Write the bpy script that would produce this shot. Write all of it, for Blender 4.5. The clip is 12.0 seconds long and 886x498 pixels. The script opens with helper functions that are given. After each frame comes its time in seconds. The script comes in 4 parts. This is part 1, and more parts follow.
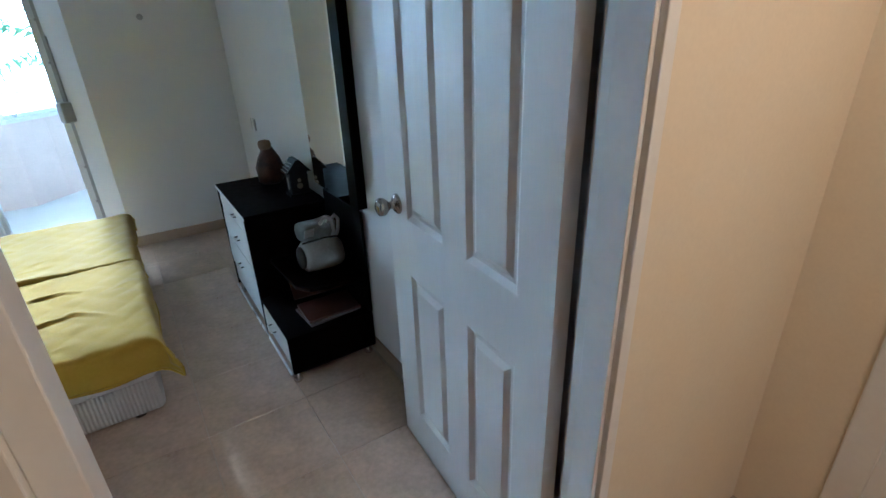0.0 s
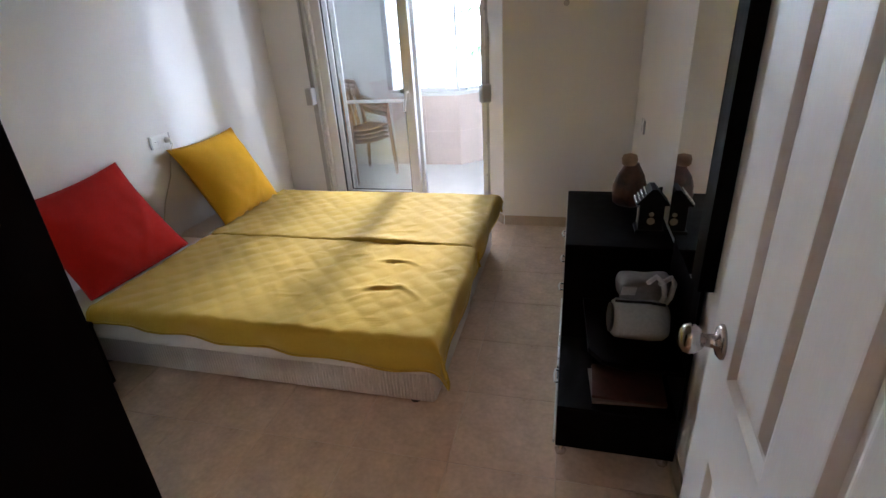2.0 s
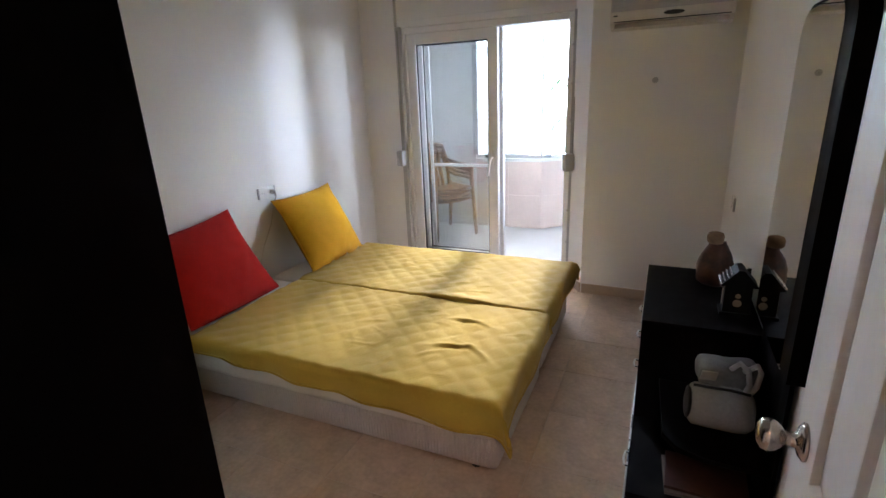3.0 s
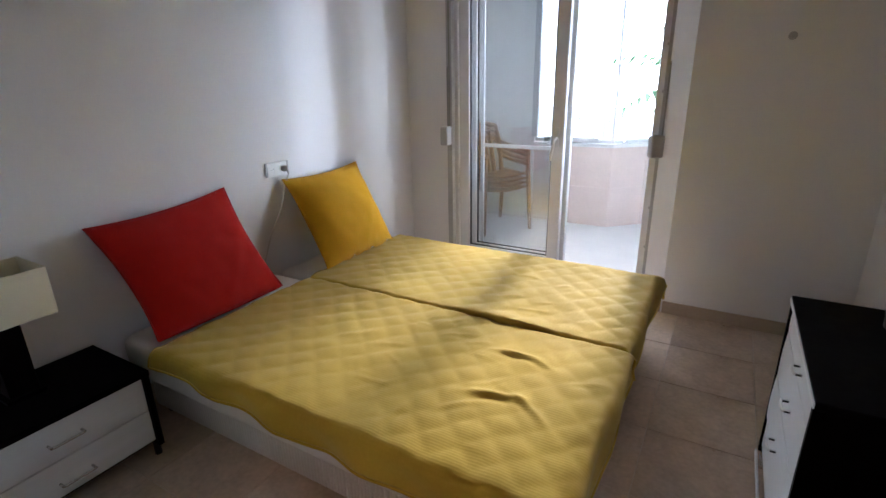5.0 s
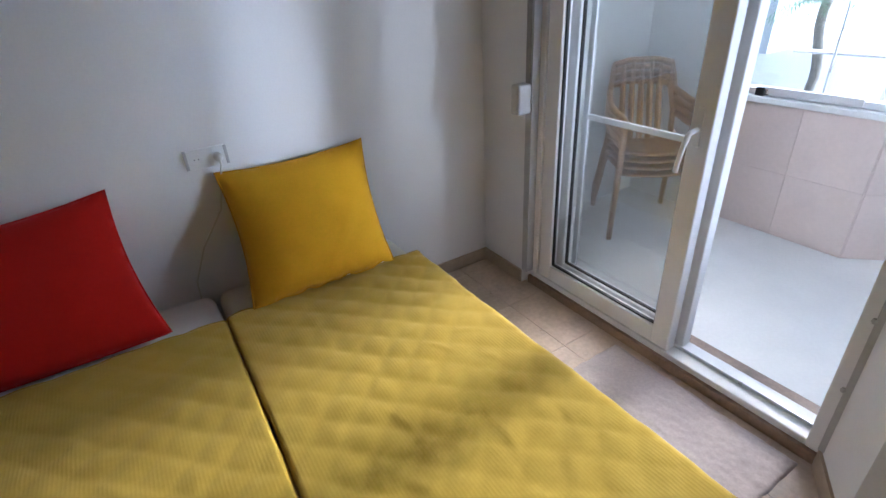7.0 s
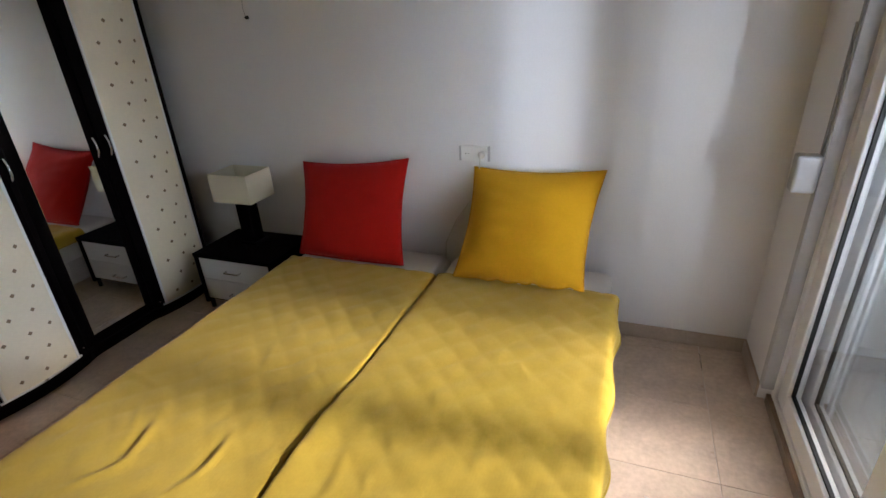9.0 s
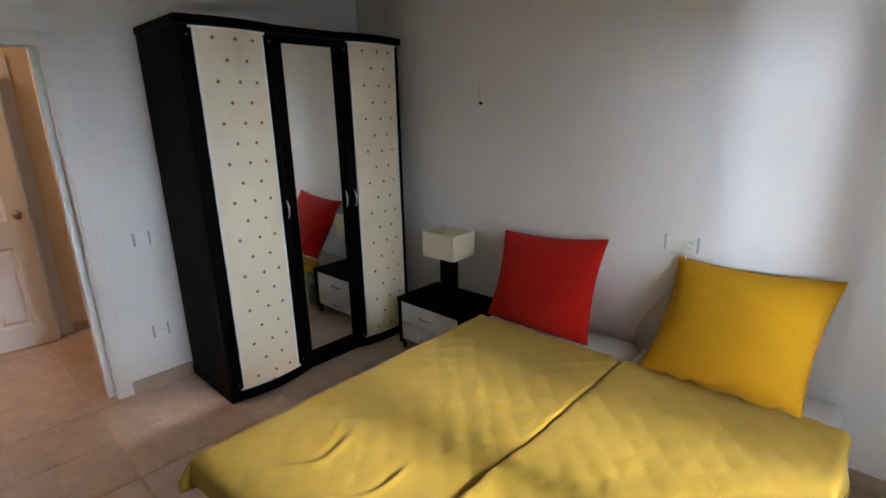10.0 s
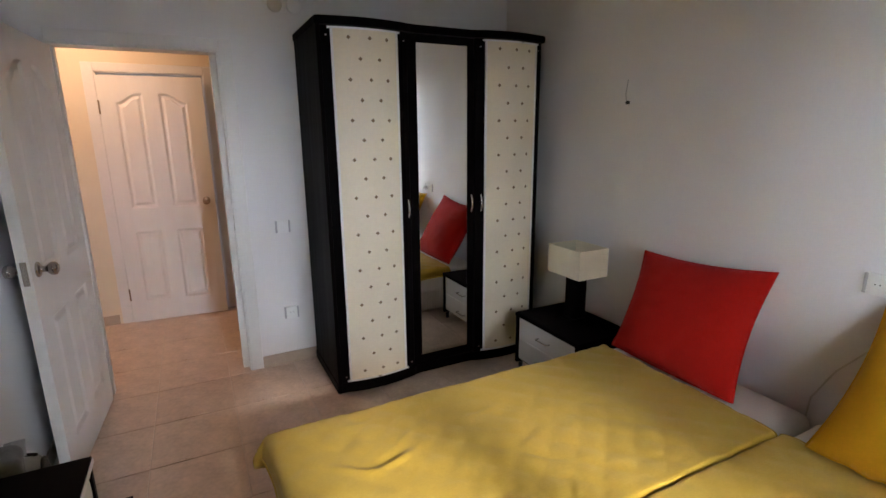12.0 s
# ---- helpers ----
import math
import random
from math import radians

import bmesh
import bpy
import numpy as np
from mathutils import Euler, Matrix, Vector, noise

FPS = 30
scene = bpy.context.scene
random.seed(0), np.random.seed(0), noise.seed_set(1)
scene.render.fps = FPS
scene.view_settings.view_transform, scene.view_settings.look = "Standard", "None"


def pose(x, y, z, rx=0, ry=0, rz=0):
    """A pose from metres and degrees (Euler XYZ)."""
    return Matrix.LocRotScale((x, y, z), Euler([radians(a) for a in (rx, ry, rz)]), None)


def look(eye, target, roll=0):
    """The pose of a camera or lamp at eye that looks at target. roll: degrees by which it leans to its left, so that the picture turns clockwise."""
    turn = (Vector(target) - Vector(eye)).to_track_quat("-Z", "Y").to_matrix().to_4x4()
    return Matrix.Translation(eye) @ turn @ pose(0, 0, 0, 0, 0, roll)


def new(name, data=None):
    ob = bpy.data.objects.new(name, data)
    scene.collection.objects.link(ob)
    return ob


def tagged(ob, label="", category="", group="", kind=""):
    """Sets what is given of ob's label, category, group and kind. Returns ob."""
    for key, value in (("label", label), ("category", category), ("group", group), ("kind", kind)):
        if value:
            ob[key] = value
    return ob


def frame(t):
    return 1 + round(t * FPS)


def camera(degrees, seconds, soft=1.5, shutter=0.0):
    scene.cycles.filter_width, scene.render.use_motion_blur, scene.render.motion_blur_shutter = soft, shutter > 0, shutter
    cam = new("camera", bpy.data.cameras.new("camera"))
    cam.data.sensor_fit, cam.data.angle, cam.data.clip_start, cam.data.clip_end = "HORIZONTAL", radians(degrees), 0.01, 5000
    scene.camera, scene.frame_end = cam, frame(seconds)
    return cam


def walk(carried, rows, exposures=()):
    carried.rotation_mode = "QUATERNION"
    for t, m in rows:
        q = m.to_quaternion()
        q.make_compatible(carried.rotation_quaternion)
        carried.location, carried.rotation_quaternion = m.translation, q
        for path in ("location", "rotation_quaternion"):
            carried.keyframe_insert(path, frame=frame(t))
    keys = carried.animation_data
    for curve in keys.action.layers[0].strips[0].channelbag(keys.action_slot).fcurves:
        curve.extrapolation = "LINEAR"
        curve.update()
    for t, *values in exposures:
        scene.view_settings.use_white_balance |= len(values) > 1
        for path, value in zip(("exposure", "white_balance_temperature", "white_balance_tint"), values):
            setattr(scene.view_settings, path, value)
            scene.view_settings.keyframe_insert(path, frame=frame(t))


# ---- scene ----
cam = camera(84.0, 12.0)
PATH = [
    (0, (0.227, 0.089, 1.517), (1.202, 1.623, 0.683), -2.1),
    (0.5, (0.383, 0.331, 1.526), (1.066, 2.003, 0.665), -3.1),
    (1, (0.501, 0.524, 1.53), (0.737, 2.309, 0.66), -3.7),
    (1.5, (0.602, 0.623, 1.54), (0.453, 2.421, 0.677), -4.2),
    (2, (0.621, 0.58, 1.56), (0.135, 2.329, 0.722), -3.7),
    (2.5, (0.634, 0.538, 1.596), (-0.047, 2.269, 0.86), -3.1),
    (3, (0.641, 0.53, 1.596), (-0.149, 2.266, 0.993), -2.4),
    (3.2, (0.643, 0.537, 1.596), (-0.179, 2.276, 1.047), -2.1),
    (4.8, (0.38, 1.079, 1.448), (-0.568, 2.747, 0.883), -1.2),
    (5, (0.353, 1.18, 1.439), (-0.602, 2.815, 0.795), -1.1),
    (5.5, (0.328, 1.489, 1.442), (-0.687, 3.023, 0.656), -1.5),
    (6, (0.26, 1.862, 1.418), (-0.855, 3.297, 0.583), -2.1),
    (6.5, (0.236, 2.365, 1.518), (-1.043, 3.608, 0.613), -2.7),
    (6.7, (0.266, 2.616, 1.555), (-1.105, 3.734, 0.623), -3.1),
    (8.3, (0.237, 3.808, 1.577), (-1.522, 3.644, 0.639), -4.4),
    (8.5, (0.331, 3.842, 1.563), (-1.427, 3.551, 0.654), -4.1),
    (9, (0.523, 3.921, 1.616), (-1.164, 3.251, 0.775), -3.3),
    (9.5, (0.61, 3.955, 1.643), (-0.954, 2.901, 0.978), -1.9),
    (10, (0.648, 3.919, 1.646), (-0.755, 2.601, 1.106), -1.3),
    (10.5, (0.684, 3.851, 1.657), (-0.53, 2.346, 1.148), -1.2),
    (11, (0.669, 3.822, 1.627), (-0.322, 2.152, 1.148), -0.8),
    (11.5, (0.534, 3.838, 1.579), (-0.367, 2.116, 1.106), -0.6),
    (12, (0.29, 3.942, 1.539), (-0.587, 2.205, 1.077), -0.6),
]
EXPOSURES = [(0, 1.1, 4300, -5), (0.5, 1.1, 4900, 2), (1.0, 0.95, 5000, 6), (2.5, 1.12, 5600, 12), (3.2, 1.08, 5400, 11), (5, 0.88, 5350, 12), (6.5, 0.50, 5100, 12), (8.5, 0.56, 5600, 12), (10, 0.80, 5700, 10), (12, 0.85, 5900, 14)]
walk(cam, [(t, look(eye, target, roll)) for t, eye, target, roll in PATH], EXPOSURES)

# ---------------------------------------------------------------- world and light
world = bpy.data.worlds.new("sky")
scene.world = world
world.use_nodes = True
wn, wl = world.node_tree.nodes, world.node_tree.links
wn.clear()
sky = wn.new("ShaderNodeTexSky")
sky.sky_type, sky.sun_disc = "NISHITA", False
SUN_EL, SUN_AZ = 25.0, -5.0          # degrees; azimuth from +y towards +x
sky.sun_elevation, sky.sun_rotation = radians(SUN_EL), radians(SUN_AZ)
back = wn.new("ShaderNodeBackground")
back.inputs["Strength"].default_value = 0.15
wo = wn.new("ShaderNodeOutputWorld")
wl.new(sky.outputs[0], back.inputs[0])
wl.new(back.outputs[0], wo.inputs[0])

sun = new("sun", bpy.data.lights.new("sun", "SUN"))
sun.data.energy, sun.data.angle, sun.data.color = 4.2, radians(7.0), (1.0, 0.88, 0.74)
se, sa = radians(SUN_EL), radians(SUN_AZ)
sun.matrix_world = look((math.sin(sa) * math.cos(se) * 30, math.cos(sa) * math.cos(se) * 30, math.sin(se) * 30), (0, 0, 0))


def area(name, eye, target, sx, sy, power, color):
    lamp = new(name, bpy.data.lights.new(name, "AREA"))
    lamp.data.shape, lamp.data.size, lamp.data.size_y = "RECTANGLE", sx, sy
    lamp.data.energy, lamp.data.color = power, color
    lamp.matrix_world = look(eye, target)
    return lamp


# an added narrow lamp, standing in for unseen daylight, lights bands on the west wall
area("added_side_light", (3.75, 7.90, 1.45), (-1.62, 3.86, 1.30), 0.34, 1.5, 3.4, (1.0, 0.96, 0.93)).data.spread = radians(30)
# the warm lamp of the hall
area("hall_lamp", (0.98, -0.22, 2.5), (0.98, -0.22, 0), 0.45, 0.45, 7.6, (1.0, 0.58, 0.32))

# ---------------------------------------------------------------- materials


def mat(name, color, rough=0.6, metal=0.0, var=0.12, scale=6.0, fine=60.0, bump=0.15, dist=0.002, spec=0.5, tint=None, rvar=0.1, rand=0.0, sheen=0.0, stretch=(1, 1, 1)):
    m = bpy.data.materials.new(name)
    m.use_nodes = True
    n, l = m.node_tree.nodes, m.node_tree.links
    p = n["Principled BSDF"]
    p.inputs["Metallic"].default_value = metal
    p.inputs["Specular IOR Level"].default_value = spec
    p.inputs["Sheen Weight"].default_value = sheen
    tc = n.new("ShaderNodeTexCoord")
    mp = n.new("ShaderNodeMapping")
    mp.inputs["Scale"].default_value = stretch
    l.new(tc.outputs["Object"], mp.inputs[0])
    big, small = n.new("ShaderNodeTexNoise"), n.new("ShaderNodeTexNoise")
    for node, s in ((big, scale), (small, fine)):
        node.inputs["Scale"].default_value, node.inputs["Detail"].default_value = s, 5.0
        l.new(mp.outputs[0], node.inputs["Vector"])
    mixf = n.new("ShaderNodeMath")
    mixf.operation = "MULTIPLY_ADD"
    mixf.inputs[1].default_value = 0.4
    l.new(small.outputs["Fac"], mixf.inputs[0])
    half = n.new("ShaderNodeMath")
    half.operation = "MULTIPLY"
    half.inputs[1].default_value = 0.6
    l.new(big.outputs["Fac"], half.inputs[0])
    l.new(half.outputs[0], mixf.inputs[2])
    ramp = n.new("ShaderNodeValToRGB")
    dark = tint or tuple(c * (1 - 2 * var) for c in color)
    light = tuple(min(1, c * (1 + var)) for c in color)
    ramp.color_ramp.elements[0].color, ramp.color_ramp.elements[0].position = (*dark, 1), 0.25
    ramp.color_ramp.elements[1].color, ramp.color_ramp.elements[1].position = (*light, 1), 0.75
    l.new(mixf.outputs[0], ramp.inputs[0])
    out = ramp.outputs[0]
    if rand:
        oi, hv, mm = n.new("ShaderNodeObjectInfo"), n.new("ShaderNodeHueSaturation"), n.new("ShaderNodeMapRange")
        mm.inputs["To Min"].default_value, mm.inputs["To Max"].default_value = 1 - rand, 1 + rand
        l.new(oi.outputs["Random"], mm.inputs["Value"])
        l.new(mm.outputs[0], hv.inputs["Value"])
        l.new(out, hv.inputs["Color"])
        out = hv.outputs[0]
    l.new(out, p.inputs["Base Color"])
    rr = n.new("ShaderNodeMapRange")
    rr.inputs["To Min"].default_value, rr.inputs["To Max"].default_value = max(0.02, rough - rvar), min(1, rough + rvar)
    l.new(big.outputs["Fac"], rr.inputs["Value"])
    l.new(rr.outputs[0], p.inputs["Roughness"])
    if bump:
        b = n.new("ShaderNodeBump")
        b.inputs["Strength"].default_value, b.inputs["Distance"].default_value = bump, dist
        l.new(mixf.outputs[0], b.inputs["Height"])
        l.new(b.outputs[0], p.inputs["Normal"])
    return m


def fabric(name, color, rib=0.0, deep=0.004, dirt=0.10, weave=700.0, sheen=0.15, axis="X"):
    """cloth: a fine weave, with ribs where given"""
    m = mat(name, color, rough=0.9, var=dirt, scale=4, fine=90, bump=0.2, dist=0.002, spec=0.15, sheen=sheen)
    n, l = m.node_tree.nodes, m.node_tree.links
    tc = n["Texture Coordinate"]
    w = n.new("ShaderNodeTexWave")
    w.wave_type, w.bands_direction = "BANDS", axis
    w.inputs["Scale"].default_value = rib or weave
    w.inputs["Distortion"].default_value = 1.0 if rib else 0.2
    l.new(tc.outputs["Object"], w.inputs["Vector"])
    b = n.new("ShaderNodeBump")
    b.inputs["Strength"].default_value, b.inputs["Distance"].default_value = 0.8 if rib else 0.12, deep if rib else 0.0008
    l.new(w.outputs["Fac"], b.inputs["Height"])
    l.new(n["Bump"].outputs[0], b.inputs["Normal"])
    l.new(b.outputs[0], n["Principled BSDF"].inputs["Normal"])
    return m


def glass(name, tint=(1, 1, 1)):
    m = bpy.data.materials.new(name)
    m.use_nodes = True
    p = m.node_tree.nodes["Principled BSDF"]
    p.inputs["Base Color"].default_value = (*tint, 1)
    p.inputs["Transmission Weight"].default_value, p.inputs["Roughness"].default_value, p.inputs["IOR"].default_value = 1.0, 0.0, 1.45
    return m


PLASTER = mat("white_wall_paint", (0.74, 0.73, 0.73), rough=0.75, var=0.035, scale=1.6, fine=120, bump=0.25, dist=0.0015, spec=0.3)
HALLPAINT = mat("cream_hall_paint", (0.72, 0.64, 0.50), rough=0.75, var=0.04, scale=1.6, fine=120, bump=0.3, dist=0.0015, spec=0.3)
CEILING = mat("ceiling_paint", (0.80, 0.79, 0.77), rough=0.85, var=0.03, scale=1.5, fine=90, bump=0.2)
TILE = mat("beige_floor_tile", (0.58, 0.45, 0.35), rough=0.30, var=0.17, scale=9, fine=45, bump=0.02, dist=0.0005, spec=0.45, rand=0.05, rvar=0.06)
GROUT = mat("grout", (0.58, 0.50, 0.43), rough=0.9, var=0.1, scale=10, fine=200, bump=0.3)
SKIRT = mat("skirting_tile", (0.42, 0.33, 0.25), rough=0.35, var=0.10, scale=7, fine=60, bump=0.06, rand=0.05)
WHITEDOOR = mat("white_door_lacquer", (0.74, 0.73, 0.71), rough=0.40, var=0.03, scale=3, fine=40, bump=0.35, dist=0.0012, stretch=(6, 6, 0.6))
TRIMWHITE = mat("white_trim_paint", (0.72, 0.71, 0.69), rough=0.45, var=0.04, scale=4, fine=60, bump=0.1)
WENGE = mat("wenge_laminate", (0.0028, 0.0018, 0.0020), rough=0.5, var=0.3, scale=3, fine=40, bump=0.08, dist=0.001, spec=0.025, stretch=(8, 8, 0.6))
DRAWER = mat("white_drawer_front", (0.66, 0.66, 0.66), rough=0.45, var=0.04, scale=3, fine=30, bump=0.08, stretch=(1, 0.5, 12))
CREAM = mat("cream_door_panel", (0.70, 0.62, 0.47), rough=0.5, var=0.04, scale=4, fine=60, bump=0.05)
DOTS = mat("brown_diamond_print", (0.21, 0.14, 0.075), rough=0.5, var=0.2, scale=40, fine=100, bump=0)
CHROME = mat("chrome", (0.72, 0.71, 0.70), rough=0.22, metal=1.0, var=0.05, bump=0)
STEEL = mat("brushed_knob_steel", (0.46, 0.42, 0.38), rough=0.26, metal=1.0, var=0.08, bump=0.03)
ALU = mat("silver_trim", (0.75, 0.75, 0.76), rough=0.3, metal=0.8, var=0.04, bump=0)
PVC = mat("white_pvc", (0.74, 0.74, 0.75), rough=0.35, var=0.03, scale=3, fine=60, bump=0.04)
GASKET = mat("black_rubber", (0.012, 0.012, 0.013), rough=0.6, var=0.2, bump=0)
GREYPL = mat("grey_plastic", (0.42, 0.42, 0.43), rough=0.45, var=0.06, bump=0.04)
WHITEPL = mat("white_plastic", (0.76, 0.76, 0.75), rough=0.35, var=0.03, bump=0.02)
AGEDPL = mat("aged_white_plastic", (0.60, 0.58, 0.54), rough=0.45, var=0.05, bump=0.03)
BLACKPL = mat("black_plastic", (0.012, 0.012, 0.012), rough=0.4, var=0.2, bump=0)
STRAP = mat("grey_strap", (0.30, 0.29, 0.28), rough=0.9, var=0.1, fine=200, bump=0.2)
COVER = fabric("mustard_quilted_cotton", (0.46, 0.310, 0.032), rib=29, deep=0.00022, dirt=0.07, axis="Y")
YELLOW = fabric("mustard_cushion_cloth", (0.58, 0.30, 0.006), dirt=0.06, sheen=0.03)
RED = fabric("red_cushion_cloth", (0.42, 0.011, 0.006), dirt=0.06, sheen=0.03)
SHEET = fabric("white_sheet", (0.66, 0.63, 0.60), dirt=0.05)
BASECLOTH = fabric("pale_ribbed_bed_base", (0.58, 0.54, 0.51), rib=20.0, deep=0.006, dirt=0.06)
SHADE = mat("cream_lampshade", (0.72, 0.66, 0.50), rough=0.85, var=0.05, fine=200, bump=0.2)
RUG = fabric("pale_pink_rug", (0.55, 0.47, 0.45), dirt=0.15)
MIRROR = mat("mirror_glass", (0.92, 0.94, 0.93), rough=0.02, metal=1.0, var=0.005, bump=0, rvar=0.0)
GLASS = glass("window_glass", (0.97, 0.985, 0.98))
PARAPET = mat("pale_pink_wall_tile", (0.68, 0.56, 0.50), rough=0.4, var=0.05, scale=4, fine=50, bump=0.05, rand=0.04)
BALFLOOR = mat("pale_balcony_tile", (0.76, 0.74, 0.71), rough=0.35, var=0.05, scale=4, fine=60, bump=0.05, rand=0.03)
CHAIRPL = mat("brown_plastic_chair", (0.33, 0.17, 0.07), rough=0.4, var=0.08, bump=0.05)
DARKCHAIR = mat("dark_brown_plastic_chair", (0.14, 0.07, 0.045), rough=0.4, var=0.08, bump=0.05)
VASE = mat("brown_glazed_clay", (0.081, 0.028, 0.015), rough=0.45, var=0.5, scale=14, fine=60, bump=0.5, dist=0.006)
VASETOP = mat("tan_cork_cap", (0.23, 0.15, 0.09), rough=0.85, var=0.25, scale=20, bump=0.5)
LANTERN = mat("black_lantern_metal", (0.008, 0.008, 0.009), spec=0.12, rough=0.6, var=0.2, bump=0.05)
AMBER = mat("tan_lantern_motif", (0.26, 0.21, 0.14), rough=0.5, var=0.2, bump=0.1)
BAGCLOTH = fabric("grey_bag_canvas", (0.17, 0.168, 0.16), dirt=0.2)
BAGPALE = fabric("pale_grey_bag_canvas", (0.33, 0.325, 0.31), dirt=0.15)
BAGDARK = fabric("black_bag_webbing", (0.014, 0.014, 0.014), dirt=0.2)
PAPER = mat("red_brown_magazine_cover", (0.07, 0.022, 0.014), rough=0.4, var=0.35, scale=12, bump=0.05)
PAPERW = mat("magazine_pages", (0.14, 0.115, 0.10), rough=0.8, var=0.1, bump=0.1)
STUCCO = mat("pale_stucco", (0.76, 0.75, 0.73), rough=0.85, var=0.06, scale=2, fine=60, bump=0.2)
WINDOWDARK = mat("far_window", (0.30, 0.36, 0.40), rough=0.2, var=0.2, bump=0)
LEAF = mat("palm_frond", (0.20, 0.30, 0.20), rough=0.5, var=0.3, scale=3, bump=0.1)
BUSH = mat("hedge_leaf", (0.06, 0.11, 0.04), rough=0.6, var=0.4, scale=3, bump=0.1)
SCREEN = bpy.data.materials.new("insect_screen_mesh")
SCREEN.use_nodes = True
SCREEN.node_tree.nodes["Principled BSDF"].inputs["Base Color"].default_value = (0.28, 0.285, 0.29, 1)
SCREEN.node_tree.nodes["Principled BSDF"].inputs["Alpha"].default_value = 0.42
# emissive stand-in for the bright sky, strong enough to light the room
GLOW = bpy.data.materials.new("sky_glow")
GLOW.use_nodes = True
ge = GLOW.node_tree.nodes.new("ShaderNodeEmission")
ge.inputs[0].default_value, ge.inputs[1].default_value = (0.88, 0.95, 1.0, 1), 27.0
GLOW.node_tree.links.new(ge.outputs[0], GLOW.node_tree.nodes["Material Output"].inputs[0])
ln_ = LEAF.node_tree
lt, lm = ln_.nodes.new("ShaderNodeBsdfTranslucent"), ln_.nodes.new("ShaderNodeMixShader")
lt.inputs[0].default_value, lm.inputs[0].default_value = (0.32, 0.46, 0.26, 1), 0.6
ln_.links.new(ln_.nodes["Principled BSDF"].outputs[0], lm.inputs[1])
ln_.links.new(lt.outputs[0], lm.inputs[2])
ln_.links.new(lm.outputs[0], ln_.nodes["Material Output"].inputs[0])
BARK = mat("palm_bark", (0.40, 0.33, 0.26), rough=0.9, var=0.3, scale=8, bump=0.5, dist=0.01)
GROUND = mat("pale_paving", (0.42, 0.40, 0.37), rough=0.8, var=0.1, scale=1.5, fine=20, bump=0.1)
MARBLE = mat("brown_marble_sill", (0.30, 0.20, 0.14), rough=0.35, var=0.25, scale=8, fine=50, bump=0.03)

# ---------------------------------------------------------------- helpers
PLACE = {}


def thing(name, at, label, category, group="", kind=""):
    ob = new(name)
    ob.empty_display_size = 0.05
    ob.location = at
    PLACE[ob] = Matrix.Translation(at)
    return tagged(ob, label, category, group, kind)


def solo(name, bm, material, label, category="", group="", kind="", smooth=False):
    ob = part(name, bm, material, None, "", smooth)
    return tagged(ob, label, category, group, kind)


def part(name, bm, material, parent, label="", smooth=False):
    me = bpy.data.meshes.new(name)
    bmesh.ops.recalc_face_normals(bm, faces=bm.faces)
    bm.to_mesh(me)
    bm.free()
    me.materials.append(material)
    for f in me.polygons:
        f.use_smooth = smooth
    ob = new(name, me)
    PLACE[ob] = Matrix.Identity(4)
    if parent:
        ob.parent = parent
        ob.matrix_parent_inverse = PLACE[parent].inverted()
    if label:
        ob["label"] = label
    return ob


def block(x0, x1, y0, y1, z0, z1, bev=0.0, bm=None, seg=2):
    bm = bm or bmesh.new()
    made = bmesh.ops.create_cube(bm, size=1)["verts"]
    for v in made:
        v.co = Vector(((x0 + x1) / 2 + v.co.x * (x1 - x0), (y0 + y1) / 2 + v.co.y * (y1 - y0), (z0 + z1) / 2 + v.co.z * (z1 - z0)))
    if bev:
        edges = list({e for v in made for e in v.link_edges})
        bmesh.ops.bevel(bm, geom=edges, offset=bev, segments=seg, affect="EDGES", profile=0.5)
    return bm


def prism(pts, z0, z1, bm=None, bev=0.0):
    """an outline in x, y drawn up from z0 to z1"""
    bm = bm or bmesh.new()
    low = [bm.verts.new((x, y, z0)) for x, y in pts]
    high = [bm.verts.new((x, y, z1)) for x, y in pts]
    k = len(pts)
    faces = [bm.faces.new(low), bm.faces.new(high)]
    for i in range(k):
        faces.append(bm.faces.new((low[i], low[(i + 1) % k], high[(i + 1) % k], high[i])))
    if bev:
        bmesh.ops.bevel(bm, geom=list({e for f in faces[:2] for e in f.edges}), offset=bev, segments=2, affect="EDGES", profile=0.5)
    return bm


def lathe(profile, at, bm=None, seg=24, axis="z"):
    """a turned shape; profile: (radius, height)"""
    bm = bm or bmesh.new()
    rings = []
    for r, h in profile:
        ring = []
        for i in range(seg):
            a = 2 * math.pi * i / seg
            c = (r * math.cos(a), r * math.sin(a), h)
            c = {"z": c, "x": (c[2], c[0], c[1]), "y": (c[0], c[2], c[1])}[axis]
            ring.append(bm.verts.new(Vector(c) + Vector(at)))
        rings.append(ring)
    for a, b in zip(rings, rings[1:]):
        for i in range(seg):
            bm.faces.new((a[i], a[(i + 1) % seg], b[(i + 1) % seg], b[i]))
    bm.faces.new(rings[0])
    bm.faces.new(rings[-1])
    return bm


def tube(points, r, bm=None, seg=8):
    """a round bar along points"""
    bm = bm or bmesh.new()
    pts = [Vector(p) for p in points]
    rings = []
    for i, p in enumerate(pts):
        d = (pts[min(i + 1, len(pts) - 1)] - pts[max(i - 1, 0)]).normalized()
        u = d.orthogonal().normalized() if i == 0 else (rings_u - d * rings_u.dot(d)).normalized()
        rings_u = u
        w = d.cross(u)
        rings.append([bm.verts.new(p + r * (math.cos(2 * math.pi * k / seg) * u + math.sin(2 * math.pi * k / seg) * w)) for k in range(seg)])
    for a, b in zip(rings, rings[1:]):
        for i in range(seg):
            bm.faces.new((a[i], a[(i + 1) % seg], b[(i + 1) % seg], b[i]))
    bm.faces.new(rings[0])
    bm.faces.new(rings[-1])
    return bm


